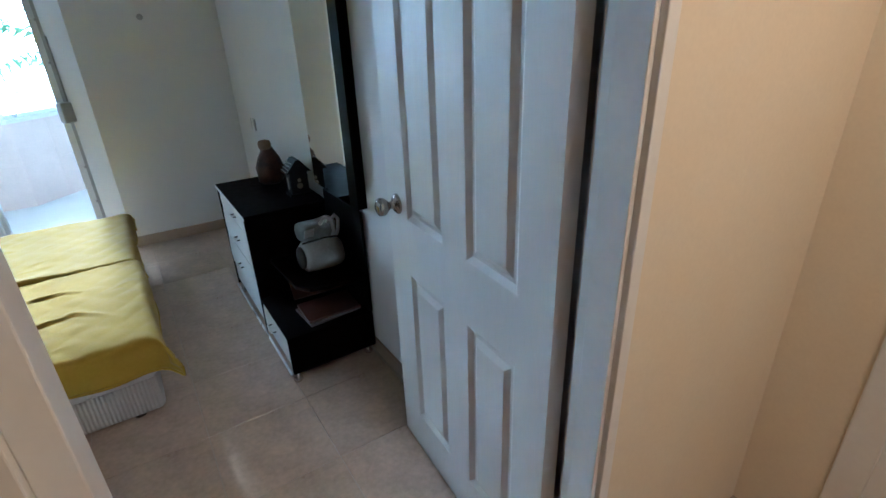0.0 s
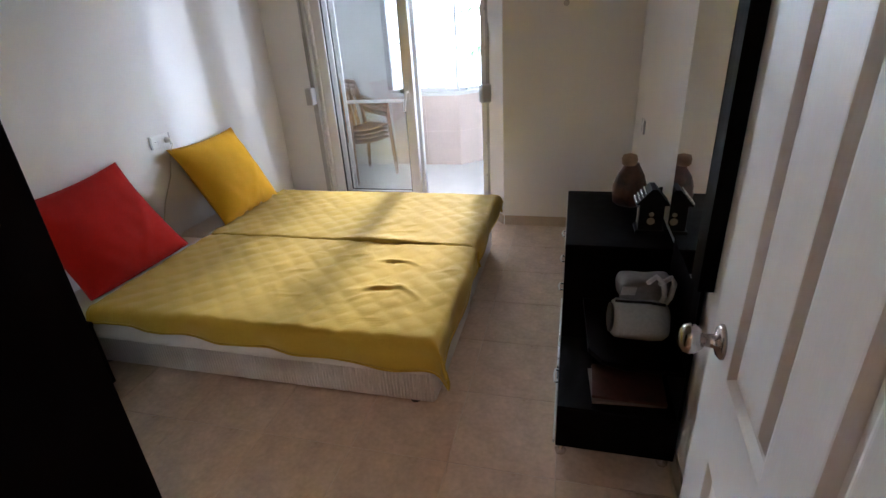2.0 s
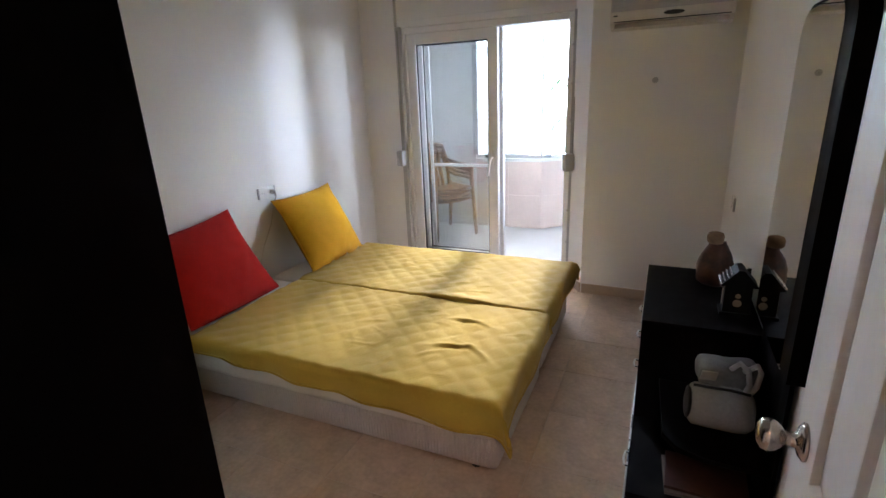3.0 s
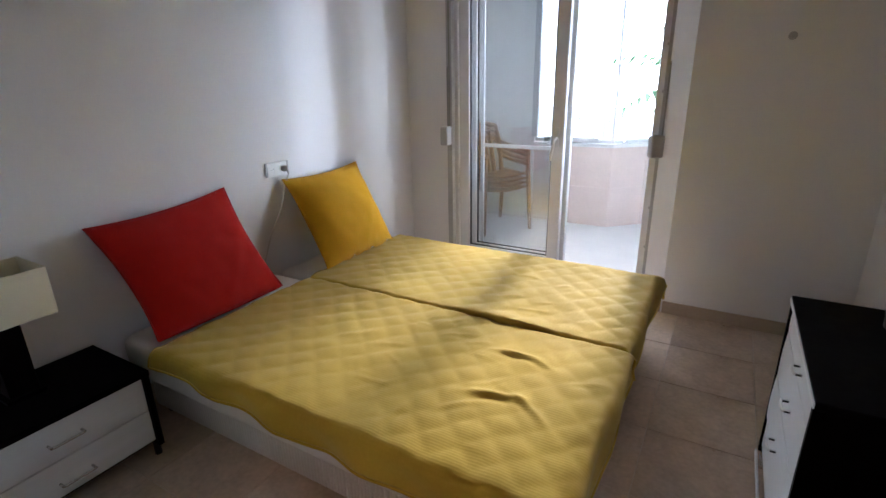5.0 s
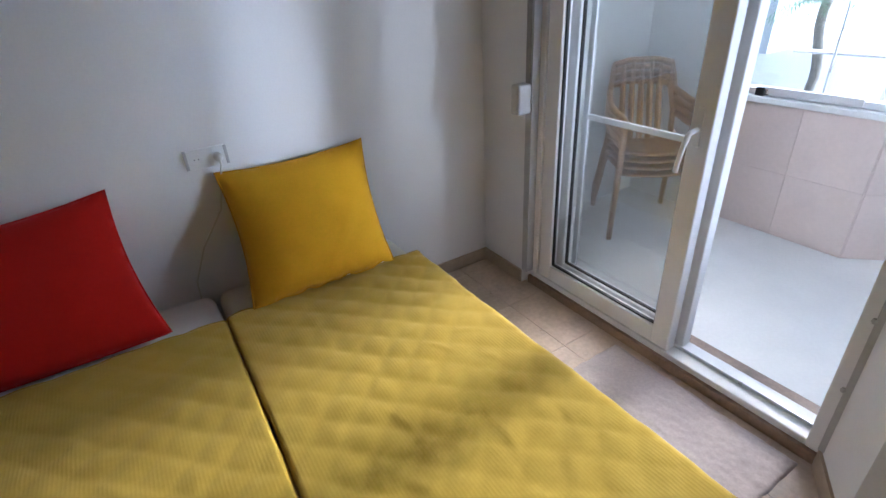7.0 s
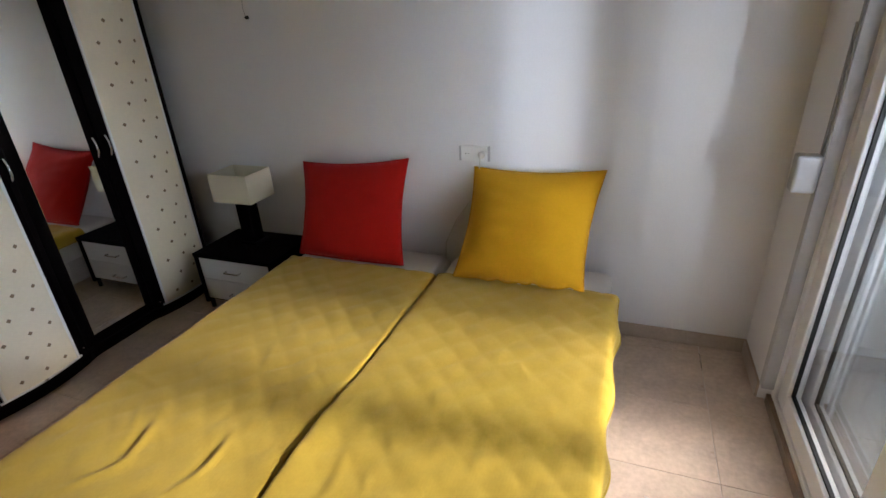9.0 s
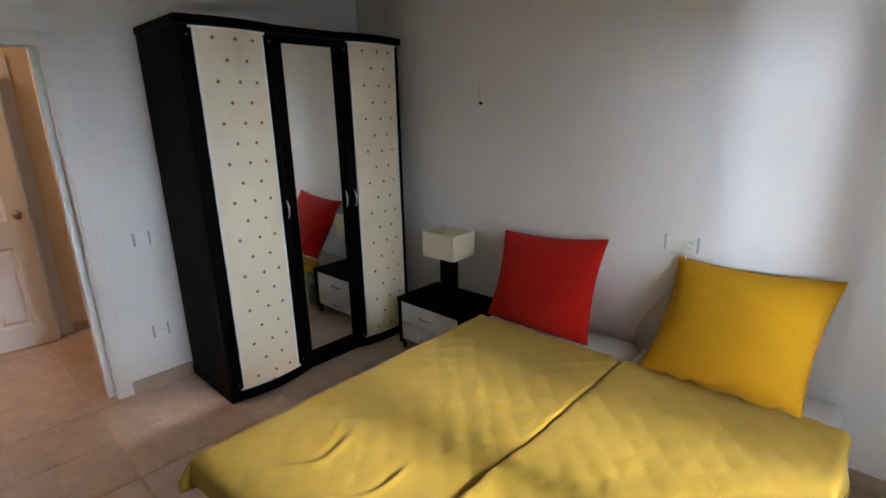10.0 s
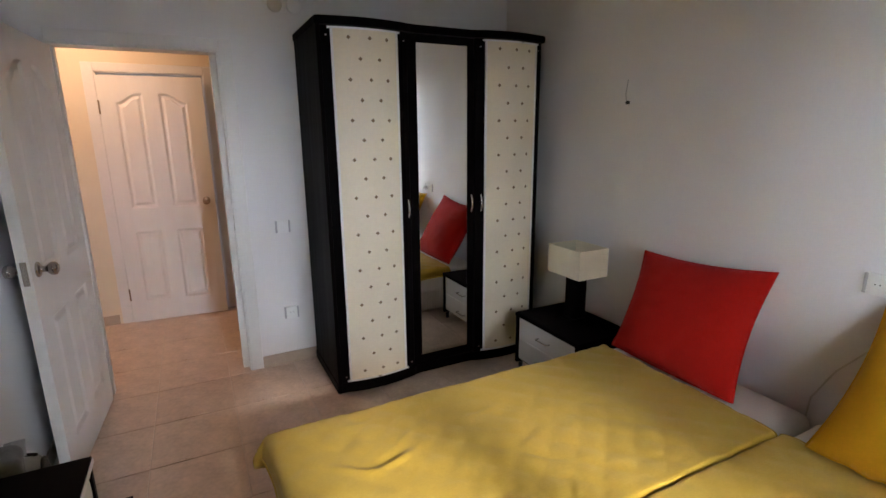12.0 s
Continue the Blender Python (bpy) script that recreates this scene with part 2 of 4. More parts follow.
def sheet(fn, nu, nv, bm=None):
    """a surface fn(u, v), u and v from 0 to 1"""
    bm = bm or bmesh.new()
    g = [[bm.verts.new(fn(i / nu, j / nv)) for j in range(nv + 1)] for i in range(nu + 1)]
    for i in range(nu):
        for j in range(nv):
            bm.faces.new((g[i][j], g[i + 1][j], g[i + 1][j + 1], g[i][j + 1]))
    return bm


def mapped(bm, m):
    bmesh.ops.transform(bm, matrix=m, verts=bm.verts)
    return bm


# ---------------------------------------------------------------- the plan
XW, XE, YS, YN, YP, TOP = -1.915, 1.05, 0.658, 4.572, 4.377, 2.62
YH = 0.55                        # the hall face of the bedroom's south wall
HS, HE, HW = -0.75, 1.605, -1.7  # the hall's walls
DX0, DX1, DTOP = 0.085, 0.870, 1.998
WX0, WX1 = -1.55, -0.045         # the balcony door's opening

room = dict(kind="structure")
solo("wall_west", block(XW - 0.15, XW, YS - 0.108, 4.85, -0.05, TOP), PLASTER, "white painted plaster wall behind the bed", "wall", **room)
solo("wall_east", block(XE, XE + 0.12, YS, 4.85, -0.05, TOP), PLASTER, "white painted plaster wall behind the vanity", "wall", **room)
bm = block(XW, DX0 - 0.03, YH, YS, -0.05, TOP)
block(DX1 + 0.03, HE + 0.1, YH, YS, -0.05, TOP, bm=bm)
block(DX0 - 0.03, DX1 + 0.03, YH, YS, DTOP + 0.03, TOP, bm=bm)
solo("wall_south", bm, PLASTER, "white painted wall with the bedroom doorway", "wall", **room)
bm = block(XW, WX0 - 0.02, YN, 4.85, -0.05, TOP)
block(WX0 - 0.02, WX1, YN + 0.05, 4.85, 2.14, TOP, bm=bm)
prism([(WX1, 4.60), (0.105, YP), (XE, YP), (XE, 4.85), (WX1, 4.85)], -0.05, TOP, bm=bm)
solo("wall_north", bm, PLASTER, "white painted wall with the balcony door recess", "wall", **room)
solo("ceiling", block(XW - 0.15, XE + 0.12, YH, 4.85, TOP, TOP + 0.15), CEILING, "white painted flat ceiling", "ceiling", **room)

# the hall
hall_n = block(HW, DX0 - 0.03, YH - 0.012, YH - 0.002, 0, TOP)
block(DX1 + 0.03, HE, YH - 0.012, YH - 0.002, 0, TOP, bm=hall_n)
block(DX0 - 0.03, DX1 + 0.03, YH - 0.012, YH - 0.002, DTOP + 0.03, TOP, bm=hall_n)
solo("wall_hall_north", hall_n, HALLPAINT, "cream painted hall side of the bedroom wall", "wall", **room)
bm = block(HW, 0.10, HS - 0.12, HS, -0.05, TOP)
block(0.88, HE, HS - 0.12, HS, -0.05, TOP, bm=bm)
block(0.10, 0.88, HS - 0.12, HS, 2.03, TOP, bm=bm)
solo("wall_hall_south", bm, HALLPAINT, "cream painted hall wall with a white door", "wall", **room)
solo("wall_hall_east", block(HE, HE + 0.12, HS - 0.12, YH, -0.05, TOP), HALLPAINT, "cream painted end wall of the hall", "wall", **room)
solo("wall_hall_west", block(HW - 0.12, HW, HS - 0.12, YH, -0.05, TOP), HALLPAINT, "cream painted far wall of the hall", "wall", **room)
solo("ceiling_hall", block(HW - 0.12, HE + 0.12, HS - 0.12, YH, TOP, TOP + 0.15), CEILING, "white painted hall ceiling", "ceiling", **room)

# skirting
sk = 0.08


def skirt(x0, x1, y0, y1):
    return solo("baseboard", block(x0, x1, y0, y1, 0.0, sk, 0.002), SKIRT, "beige ceramic tile skirting along the wall", "baseboard", **room)


skirt(XW, XW + 0.01, YS + 0.01, YN - 0.01)
skirt(XW, WX0 - 0.022, YN - 0.011, YN)
skirt(0.115, XE - 0.01, YP - 0.01, YP)
skirt(XE - 0.01, XE, YS, YP - 0.01)
skirt(XW + 0.01, DX0 - 0.085, YS, YS + 0.011)
skirt(DX1 + 0.08, HE - 0.01, YH - 0.023, YH - 0.013)
skirt(HE - 0.01, HE, 0.36, YH - 0.013)
skirt(HW, 0.02, HS, HS + 0.01)
skirt(0.96, HE, HS, HS + 0.01)
d = Vector((0.105 - WX1, YP - 4.60)).normalized()
nrm = Vector((d.y, -d.x)) * 0.01
solo("baseboard", prism([(WX1, 4.60), (0.105, YP), (0.105 + nrm.x, YP + nrm.y), (WX1 + nrm.x, 4.60 + nrm.y)], 0, sk), SKIRT, "beige ceramic tile skirting along the wall", "baseboard", **room)

# ---------------------------------------------------------------- the doors


def ring(bm, pts, steps, m):
    """a moulding on a door's face: rings of the outline pts (x, z), moved in and raised by steps"""
    cx, cz = sum(p[0] for p in pts) / len(pts), (min(p[1] for p in pts) + max(p[1] for p in pts)) / 2
    hx = (max(p[0] for p in pts) - min(p[0] for p in pts)) / 2
    hz = (max(p[1] for p in pts) - min(p[1] for p in pts)) / 2
    rings = []
    for inset, up in steps:
        rings.append([bm.verts.new(m @ Vector((cx + (x - cx) * (hx - inset) / hx, -up, cz + (z - cz) * (hz - inset) / hz))) for x, z in pts])
    k = len(pts)
    for a, b in zip(rings, rings[1:]):
        for i in range(k):
            bm.faces.new((a[i], a[(i + 1) % k], b[(i + 1) % k], b[i]))
    bm.faces.new(rings[-1])


def arched(x0, x1, z0, z1, rise, flip):
    """a panel outline whose top sweeps up to one side"""
    pts = [(x0, z0), (x1, z0)]
    for i in range(9):
        t = i / 8
        u = 1 - t
        s = u if not flip else t
        pts.append((x1 + (x0 - x1) * t, z1 - rise + rise * (0.5 - 0.5 * math.cos(math.pi * min(1, max(0, (1 - s) * 1.25))))))
    return pts


def door_leaf(parent, m, w=0.815, h=1.985, t=0.042, knob_z=1.0):
    """a moulded door leaf: hinge at x=0, face towards -y, in the place m"""
    body = bmesh.new()
    block(0.01, w - 0.01, 0.012, t - 0.012, 0.02, h - 0.01, bm=body)
    cols = ((0.116, 0.334, True), (0.450, 0.678, False))
    rise = 0.07
    for a, b in ((0, 0.116), (0.334, 0.450), (0.678, w)):
        block(a, b, 0, t, 0.008, h, bm=body)
    for a, b, flip in cols:
        block(a, b, 0, t, 0.008, 0.175, bm=body)
        block(a, b, 0, t, 0.776, 0.962, bm=body)
        pts = arched(a, b, 0.962, 1.86, rise, flip)[2:]
        lo = [body.verts.new((x, 0, z)) for x, z in pts + [(a, h), (b, h)]]
        hi = [body.verts.new((x, t, z)) for x, z in pts + [(a, h), (b, h)]]
        body.faces.new(lo)
        body.faces.new(hi)
        for i in range(len(lo)):
            body.faces.new((lo[i], lo[(i + 1) % len(lo)], hi[(i + 1) % len(lo)], hi[i]))
    leaf = part("door_leaf", mapped(body, m), WHITEDOOR, parent)
    for side in (0, 1):
        face = m if side == 0 else m @ Matrix.Translation((0, t, 0)) @ Matrix.Diagonal((1, -1, 1, 1))
        for a, b, flip in cols:
            for z0, z1, up in ((0.175, 0.776, 0), (0.962, 1.86, rise)):
                pts = arched(a, b, z0, z1, up, flip) if up else [(a, z0), (b, z0), (b, z1), (a, z1)]
                pb = bmesh.new()
                ring(pb, pts, ((0.0, 0.0), (0.004, -0.0005), (0.020, -0.0105), (0.030, -0.0105), (0.048, -0.002), (0.052, -0.0015)), face)
                part("door_panel", pb, WHITEDOOR, leaf)
    for side in (-1, 1):
        y = -0.0 if side < 0 else t
        prof = [(0.033, 0), (0.033, 0.004), (0.026, 0.010), (0.013, 0.014), (0.012, 0.030), (0.019, 0.036), (0.027, 0.046), (0.029, 0.056), (0.026, 0.066), (0.016, 0.072)]
        kb = lathe([(r, side * hh) for r, hh in prof], (w - 0.075, y, knob_z), axis="y")
        part("door_knob", mapped(kb, m), STEEL, leaf, "round brushed steel door knob", True)
    part("latch_plate", mapped(block(w - 0.0005, w + 0.002, 0.010, t - 0.010, knob_z - 0.05, knob_z + 0.05, 0.001), m), STEEL, leaf)
    for z in (0.25, 1.75):
        part("hinge", mapped(lathe([(0.007, z - 0.05), (0.007, z + 0.05)], (-0.004, -0.006, 0), seg=10), m), STEEL, leaf)
    return leaf


def door_frame(parent, x0, x1, y0, y1, top, room_side, casing=0.075, side_casings=(True, True), rebate=0.0):
    """jambs, head and casings; the casings lie on the faces y0 and y1 named in room_side"""
    for a, b, cut in ((x0 - 0.028, x0, 0.0), (x1, x1 + 0.028, rebate)):
        part("jamb", block(a, b, y0, y1 - cut, 0, top + 0.028, 0.002), TRIMWHITE, parent)
    part("head", block(x0 - 0.028, x1 + 0.028, y0 + 0.001, y1 - 0.001, top, top + 0.028, 0.002), TRIMWHITE, parent)
    for y, s in room_side:
        ya, yb = sorted((y, y + s * 0.013))
        for k, (a, b) in enumerate(((x0 - casing - 0.01, x0 - 0.01), (x1 + 0.01, x1 + casing + 0.01))):
            if side_casings[k]:
                part("casing", block(a, b, ya, yb, 0, top + casing, 0.004), TRIMWHITE, parent)
        part("casing", block(x0 - 0.01, x1 + 0.01, ya, yb, top + 0.01, top + casing, 0.004), TRIMWHITE, parent)


d1 = thing("door_1", (DX1, YS, 0), "white moulded bedroom door standing wide open, steel knob", "door", kind="structure")
door_frame(d1, DX0, DX1, YH - 0.024, YS + 0.006, DTOP, ((YS + 0.0, 1),), side_casings=(True, False), rebate=0.036)
part("door_stop", block(DX0, DX0 + 0.036, YH - 0.012, YH + 0.05, 0, DTOP, 0.002), TRIMWHITE, d1)
part("door_stop", block(DX1 - 0.012, DX1, YH - 0.012, YH + 0.05, 0, DTOP, 0.002), TRIMWHITE, d1)
part("strike_plate", block(DX0 - 0.001, DX0 + 0.0015, YS - 0.035, YS - 0.01, 0.95, 1.05, 0.0005), STEEL, d1)
door_leaf(d1, pose(0.858, YS + 0.020, 0, 0, 0, 86.3) @ Matrix.Translation((0, -0.042, 0)))

d2 = thing("door_2", (0.85, HS, 0), "white moulded hall door, standing slightly ajar", "door", kind="structure")
door_frame(d2, 0.125, 0.855, HS - 0.12, HS + 0.002, 2.005, ((HS + 0.0, 1),))
door_leaf(d2, pose(0.85, HS + 0.004, 0, 0, 0, 180 - 4.5) @ Matrix.Scale(0.885, 4, (1, 0, 0)) @ Matrix.Translation((0, -0.042, 0)))
solo("wall_behind_hall_door", block(-0.1, 1.1, HS - 0.9, HS - 0.8, 0, TOP), HALLPAINT, "dim wall behind the hall door", "wall", **room)

d3 = thing("door_3", (HE, -0.2, 0), "white door frame at the end of the hall", "door", kind="structure")
part("casing", block(HE - 0.013, HE, 0.26, 0.335, 0, 2.08, 0.004), TRIMWHITE, d3)
part("casing", block(HE - 0.013, HE, -0.60, -0.525, 0, 2.08, 0.004), TRIMWHITE, d3)
part("casing", block(HE - 0.013, HE, -0.525, 0.26, 2.005, 2.08, 0.004), TRIMWHITE, d3)
lf = part("door_leaf", block(HE - 0.006, HE, -0.525, 0.26, 0.008, 2.005), WHITEDOOR, d3)

# ---------------------------------------------------------------- the balcony door
w1 = thing("window_1", ((WX0 + WX1) / 2, 4.66, 0), "white plastic sliding balcony door with one half open", "balcony door", kind="structure")
Y0 = 4.612
part("sill_step", block(WX0, WX1, 4.598, 4.85, -0.04, 0.045, 0.003), MARBLE, w1, "brown marble threshold")


def pvc_frame(parent, name, x0, x1, y0, y1, z0, z1, w, wb=None):
    wb = wb or w
    holder = part(name, block(x0, x0 + w, y0, y1, z0, z1, 0.006), PVC, parent)
    part("frame_stile", block(x1 - w, x1, y0, y1, z0, z1, 0.006), PVC, holder)
    part("frame_rail", block(x0 + w, x1 - w, y0 + 0.001, y1 - 0.001, z0, z0 + wb, 0.005), PVC, holder)
    part("frame_rail", block(x0 + w, x1 - w, y0 + 0.001, y1 - 0.001, z1 - w, z1, 0.005), PVC, holder)
    return holder


pvc_frame(w1, "window_frame", WX0 + 0.006, WX1 - 0.004, Y0, Y0 + 0.15, 0.045, 2.14, 0.05, 0.03)
part("middle_track", block(WX0 + 0.056, WX1 - 0.054, Y0 + 0.07, Y0 + 0.076, 0.075, 0.09), ALU, w1)


def sliding_leaf(name, x0, x1, y0, label):
    leaf = pvc_frame(w1, name, x0, x1, y0, y0 + 0.055, 0.078, 2.088, 0.085, 0.085)
    leaf["label"] = label
    for a, b, c, e in ((x0 + 0.085, x0 + 0.093, 0.163, 2.003), (x1 - 0.093, x1 - 0.085, 0.163, 2.003)):
        part("gasket", block(a, b, y0 + 0.016, y0 + 0.033, c, e), GASKET, leaf)
    for z in (0.163, 1.995):
        part("gasket", block(x0 + 0.093, x1 - 0.093, y0 + 0.016, y0 + 0.033, z, z + 0.008), GASKET, leaf)
    pane = part("pane", block(x0 + 0.088, x1 - 0.088, y0 + 0.022, y0 + 0.027, 0.166, 2.0), GLASS, leaf)
    pane.visible_shadow = False
    return leaf


front = sliding_leaf("sliding_leaf", -1.488, -0.665, Y0 + 0.008, "closed white sliding leaf with glass")
rear = sliding_leaf("sliding_leaf", -1.462, -0.640, Y0 + 0.083, "open leaf pushed behind the other")
hb = tube([(-0.715, Y0 + 0.008, 1.05), (-0.715, Y0 - 0.045, 1.045), (-0.722, Y0 - 0.055, 1.0), (-0.735, Y0 - 0.052, 0.93), (-0.738, Y0 - 0.05, 0.90)], 0.010)
part("handle", hb, WHITEPL, front, "white lever handle", True)
part("handle_plate", block(-0.729, -0.701, Y0 + 0.001, Y0 + 0.009, 0.985, 1.125, 0.003), WHITEPL, front)
screen = part("screen_frame", block(-1.37, -1.34, Y0 + 0.142, Y0 + 0.16, 0.08, 2.06, 0.003), PVC, w1, "white insect screen")
part("screen_bar", block(-1.34, -0.80, Y0 + 0.144, Y0 + 0.158, 0.945, 0.972, 0.003), PVC, screen)
part("screen_stile", block(-0.80, -0.74, Y0 + 0.142, Y0 + 0.16, 0.08, 2.06, 0.003), PVC, screen)
net = sheet(lambda u, v: Vector((-1.34 + 0.54 * u, Y0 + 0.151, 0.08 + 1.98 * v)), 1, 1)
part("screen_mesh", net, SCREEN, screen, "fine grey insect mesh")
guide = block(WX0 - 0.018, WX0 + 0.026, YN - 0.006, YN + 0.05, 0.085, 2.15, 0.003)
part("shutter_guide", guide, GREYPL, w1, "grey roller shutter guide rail")
part("shutter_strap", block(WX0 + 0.000, WX0 + 0.014, YN - 0.010, YN - 0.0065, 1.08, 2.12), STRAP, w1)
gr = block(WX1 - 0.01, WX1 + 0.015, 4.585, 4.612, 0.085, 2.15, 0.003)
part("shutter_guide", gr, GREYPL, w1, "grey roller shutter guide rail")
part("shutter_box", block(WX0 - 0.01, WX1 + 0.01, 4.60, 4.85, 2.142, 2.20, 0.004), PVC, w1)


def strap_box(cx, cy, cz, turn):
    t = thing("strap_winder", (cx, cy, cz), "grey plastic roller shutter strap winder on the wall", "strap winder", "strap winders")
    m = pose(cx, cy, cz, 0, 0, turn)
    b = bmesh.new()
    block(-0.032, 0.032, -0.080, 0, -0.070, 0.070, 0.012, bm=b, seg=3)
    part("case", mapped(b, m), GREYPL, t)
    part("strap", mapped(block(-0.007, 0.007, -0.008, -0.005, 0.060, 0.5), m), STRAP, t)
    part("slot", mapped(block(-0.012, 0.012, -0.030, -0.012, 0.0645, 0.067), m), BLACKPL, t)
    return t


strap_box(WX0 - 0.005, YN - 0.006, 1.045, 0)
mid = Vector((WX1 * 0.86 + 0.105 * 0.14, 4.60 * 0.86 + YP * 0.14))
strap_box(mid.x, mid.y, 1.03, -56)
for z in (0.35, 0.62, 0.95, 1.35, 1.62, 1.9):
    solo("hinge_pin", lathe([(0.006, 0), (0.009, 0.006), (0.006, 0.016)], (WX1 - 0.012, 4.587, z), seg=8), GREYPL, "small grey catch on the shutter rail", "catch", "shutter rail catches")

# ---------------------------------------------------------------- the beds


def bed(name, x0, x1, y0, y1, label):
    t = thing(name, ((x0 + x1) / 2, (y0 + y1) / 2, 0), label, "bed", "pair of single beds")
    part("base", block(x0 + 0.03, x1 - 0.012, y0 + (0.058 if y0 < 2.5 else 0.012), y1 - 0.02, 0.012, 0.205, 0.03, seg=3), BASECLOTH, t, "pale ribbed upholstered bed base", True)
    mt = bmesh.new()
    block(x0 - 0.01, x1 + 0.004, y0 - 0.004, y1 + 0.004, 0.200, 0.398, 0.05, bm=mt, seg=4)
    bmesh.ops.subdivide_edges(mt, edges=[e for e in mt.edges if e.calc_length() > 0.3], cuts=14, use_grid_fill=True)
    for v in mt.verts:
        c = v.co
        v.co.z += 0.006 * noise.noise(Vector((c.x * 5, c.y * 5, 3)))
        if 0.23 < c.z < 0.39:
            s = 0.007 * noise.noise(Vector((c.x * 9, c.y * 9, c.z * 14)))
            v.co.y += s
            v.co.x += s
    part("mattress", mt, SHEET, t, "mattress in a white fitted sheet", True)
    for x in (x0 + 0.12, x1 - 0.12):
        for y in (y0 + 0.1, y1 - 0.1):
            part("foot", lathe([(0.025, 0), (0.03, 0.014)], (x, y, 0), seg=12), BLACKPL, t)
    return t


bed("single_bed", -1.87, 0.108, 2.137, 3.020, "single bed with ribbed base and white sheet beside the nightstand")
bed("single_bed", -1.87, 0.098, 3.042, 3.905, "single bed with ribbed base and white sheet beside the balcony door")

# creases: centre, half length, width, height, direction in degrees
CREASES = [(-0.26, 2.80, 0.08, 0.020, 0.018, 4), (-0.16, 2.78, 0.06, 0.016, 0.010, -22), (-0.23, 2.515, 0.09, 0.024, 0.022, 14), (-0.10, 2.50, 0.09, 0.018, 0.015, -36), (-0.32, 2.40, 0.08, 0.02, 0.010, 40),
           (-0.62, 2.40, 0.12, 0.03, 0.005, 60), (-0.95, 2.62, 0.12, 0.03, 0.004, 35), (0.05, 2.38, 0.06, 0.015, 0.006, 70), (-0.48, 2.26, 0.10, 0.018, 0.007, 80), (-0.74, 2.63, 0.06, 0.02, 0.006, 20),
           (-0.965, 3.57, 0.07, 0.012, 0.007, -60), (-0.89, 3.36, 0.07, 0.012, 0.007, -45), (-0.93, 3.64, 0.05, 0.012, 0.006, 30), (-0.5, 3.30, 0.08, 0.02, 0.005, 30), (-0.35, 3.2, 0.08, 0.02, 0.006, 10)]

crease_rng = random.Random(12)
for _ in range(16):
    CREASES.append((crease_rng.uniform(-0.75, 0.05), crease_rng.uniform(2.2, 2.98), crease_rng.uniform(0.04, 0.09), crease_rng.uniform(0.010, 0.018), crease_rng.uniform(0.003, 0.008), crease_rng.uniform(-50, 60)))
for _ in range(12):
    CREASES.append((crease_rng.uniform(-1.1, 0.0), crease_rng.uniform(3.15, 3.85), crease_rng.uniform(0.03, 0.08), crease_rng.uniform(0.010, 0.018), crease_rng.uniform(0.002, 0.006), crease_rng.uniform(-60, 60)))


def quilt_height(x, y):
    s = 0.072
    u, v = (x + y) / s, (x - y) / s
    u += 0.25 * noise.noise(Vector((x * 5, y * 5, 11)))
    v += 0.25 * noise.noise(Vector((x * 5, y * 5, 17)))
    soft = 0.75 + 0.6 * noise.noise(Vector((x * 2.2, y * 2.2, 23)))
    h = 0.0066 * soft * (abs(math.sin(math.pi * u / 2)) * abs(math.sin(math.pi * v / 2))) ** 0.6
    h += 0.006 * noise.noise(Vector((x * 4, y * 4, 1))) + 0.003 * noise.noise(Vector((x * 13, y * 13, 7)))
    for cx, cy, hl, wd, up, deg in CREASES:
        a = radians(deg)
        p, q = (x - cx) * math.cos(a) + (y - cy) * math.sin(a), -(x - cx) * math.sin(a) + (y - cy) * math.cos(a)
        q += 0.25 * hl * (p / hl) ** 2 * 0.3
        if abs(p) < 2.5 * hl and abs(q) < 6 * wd:
            k = math.exp(-(p / hl) ** 2)
            wd *= 0.62
            h += 0.52 * up * k * (math.exp(-(q / wd) ** 2) - 0.45 * math.exp(-((q + 1.8 * wd) / (1.3 * wd)) ** 2))
    return h


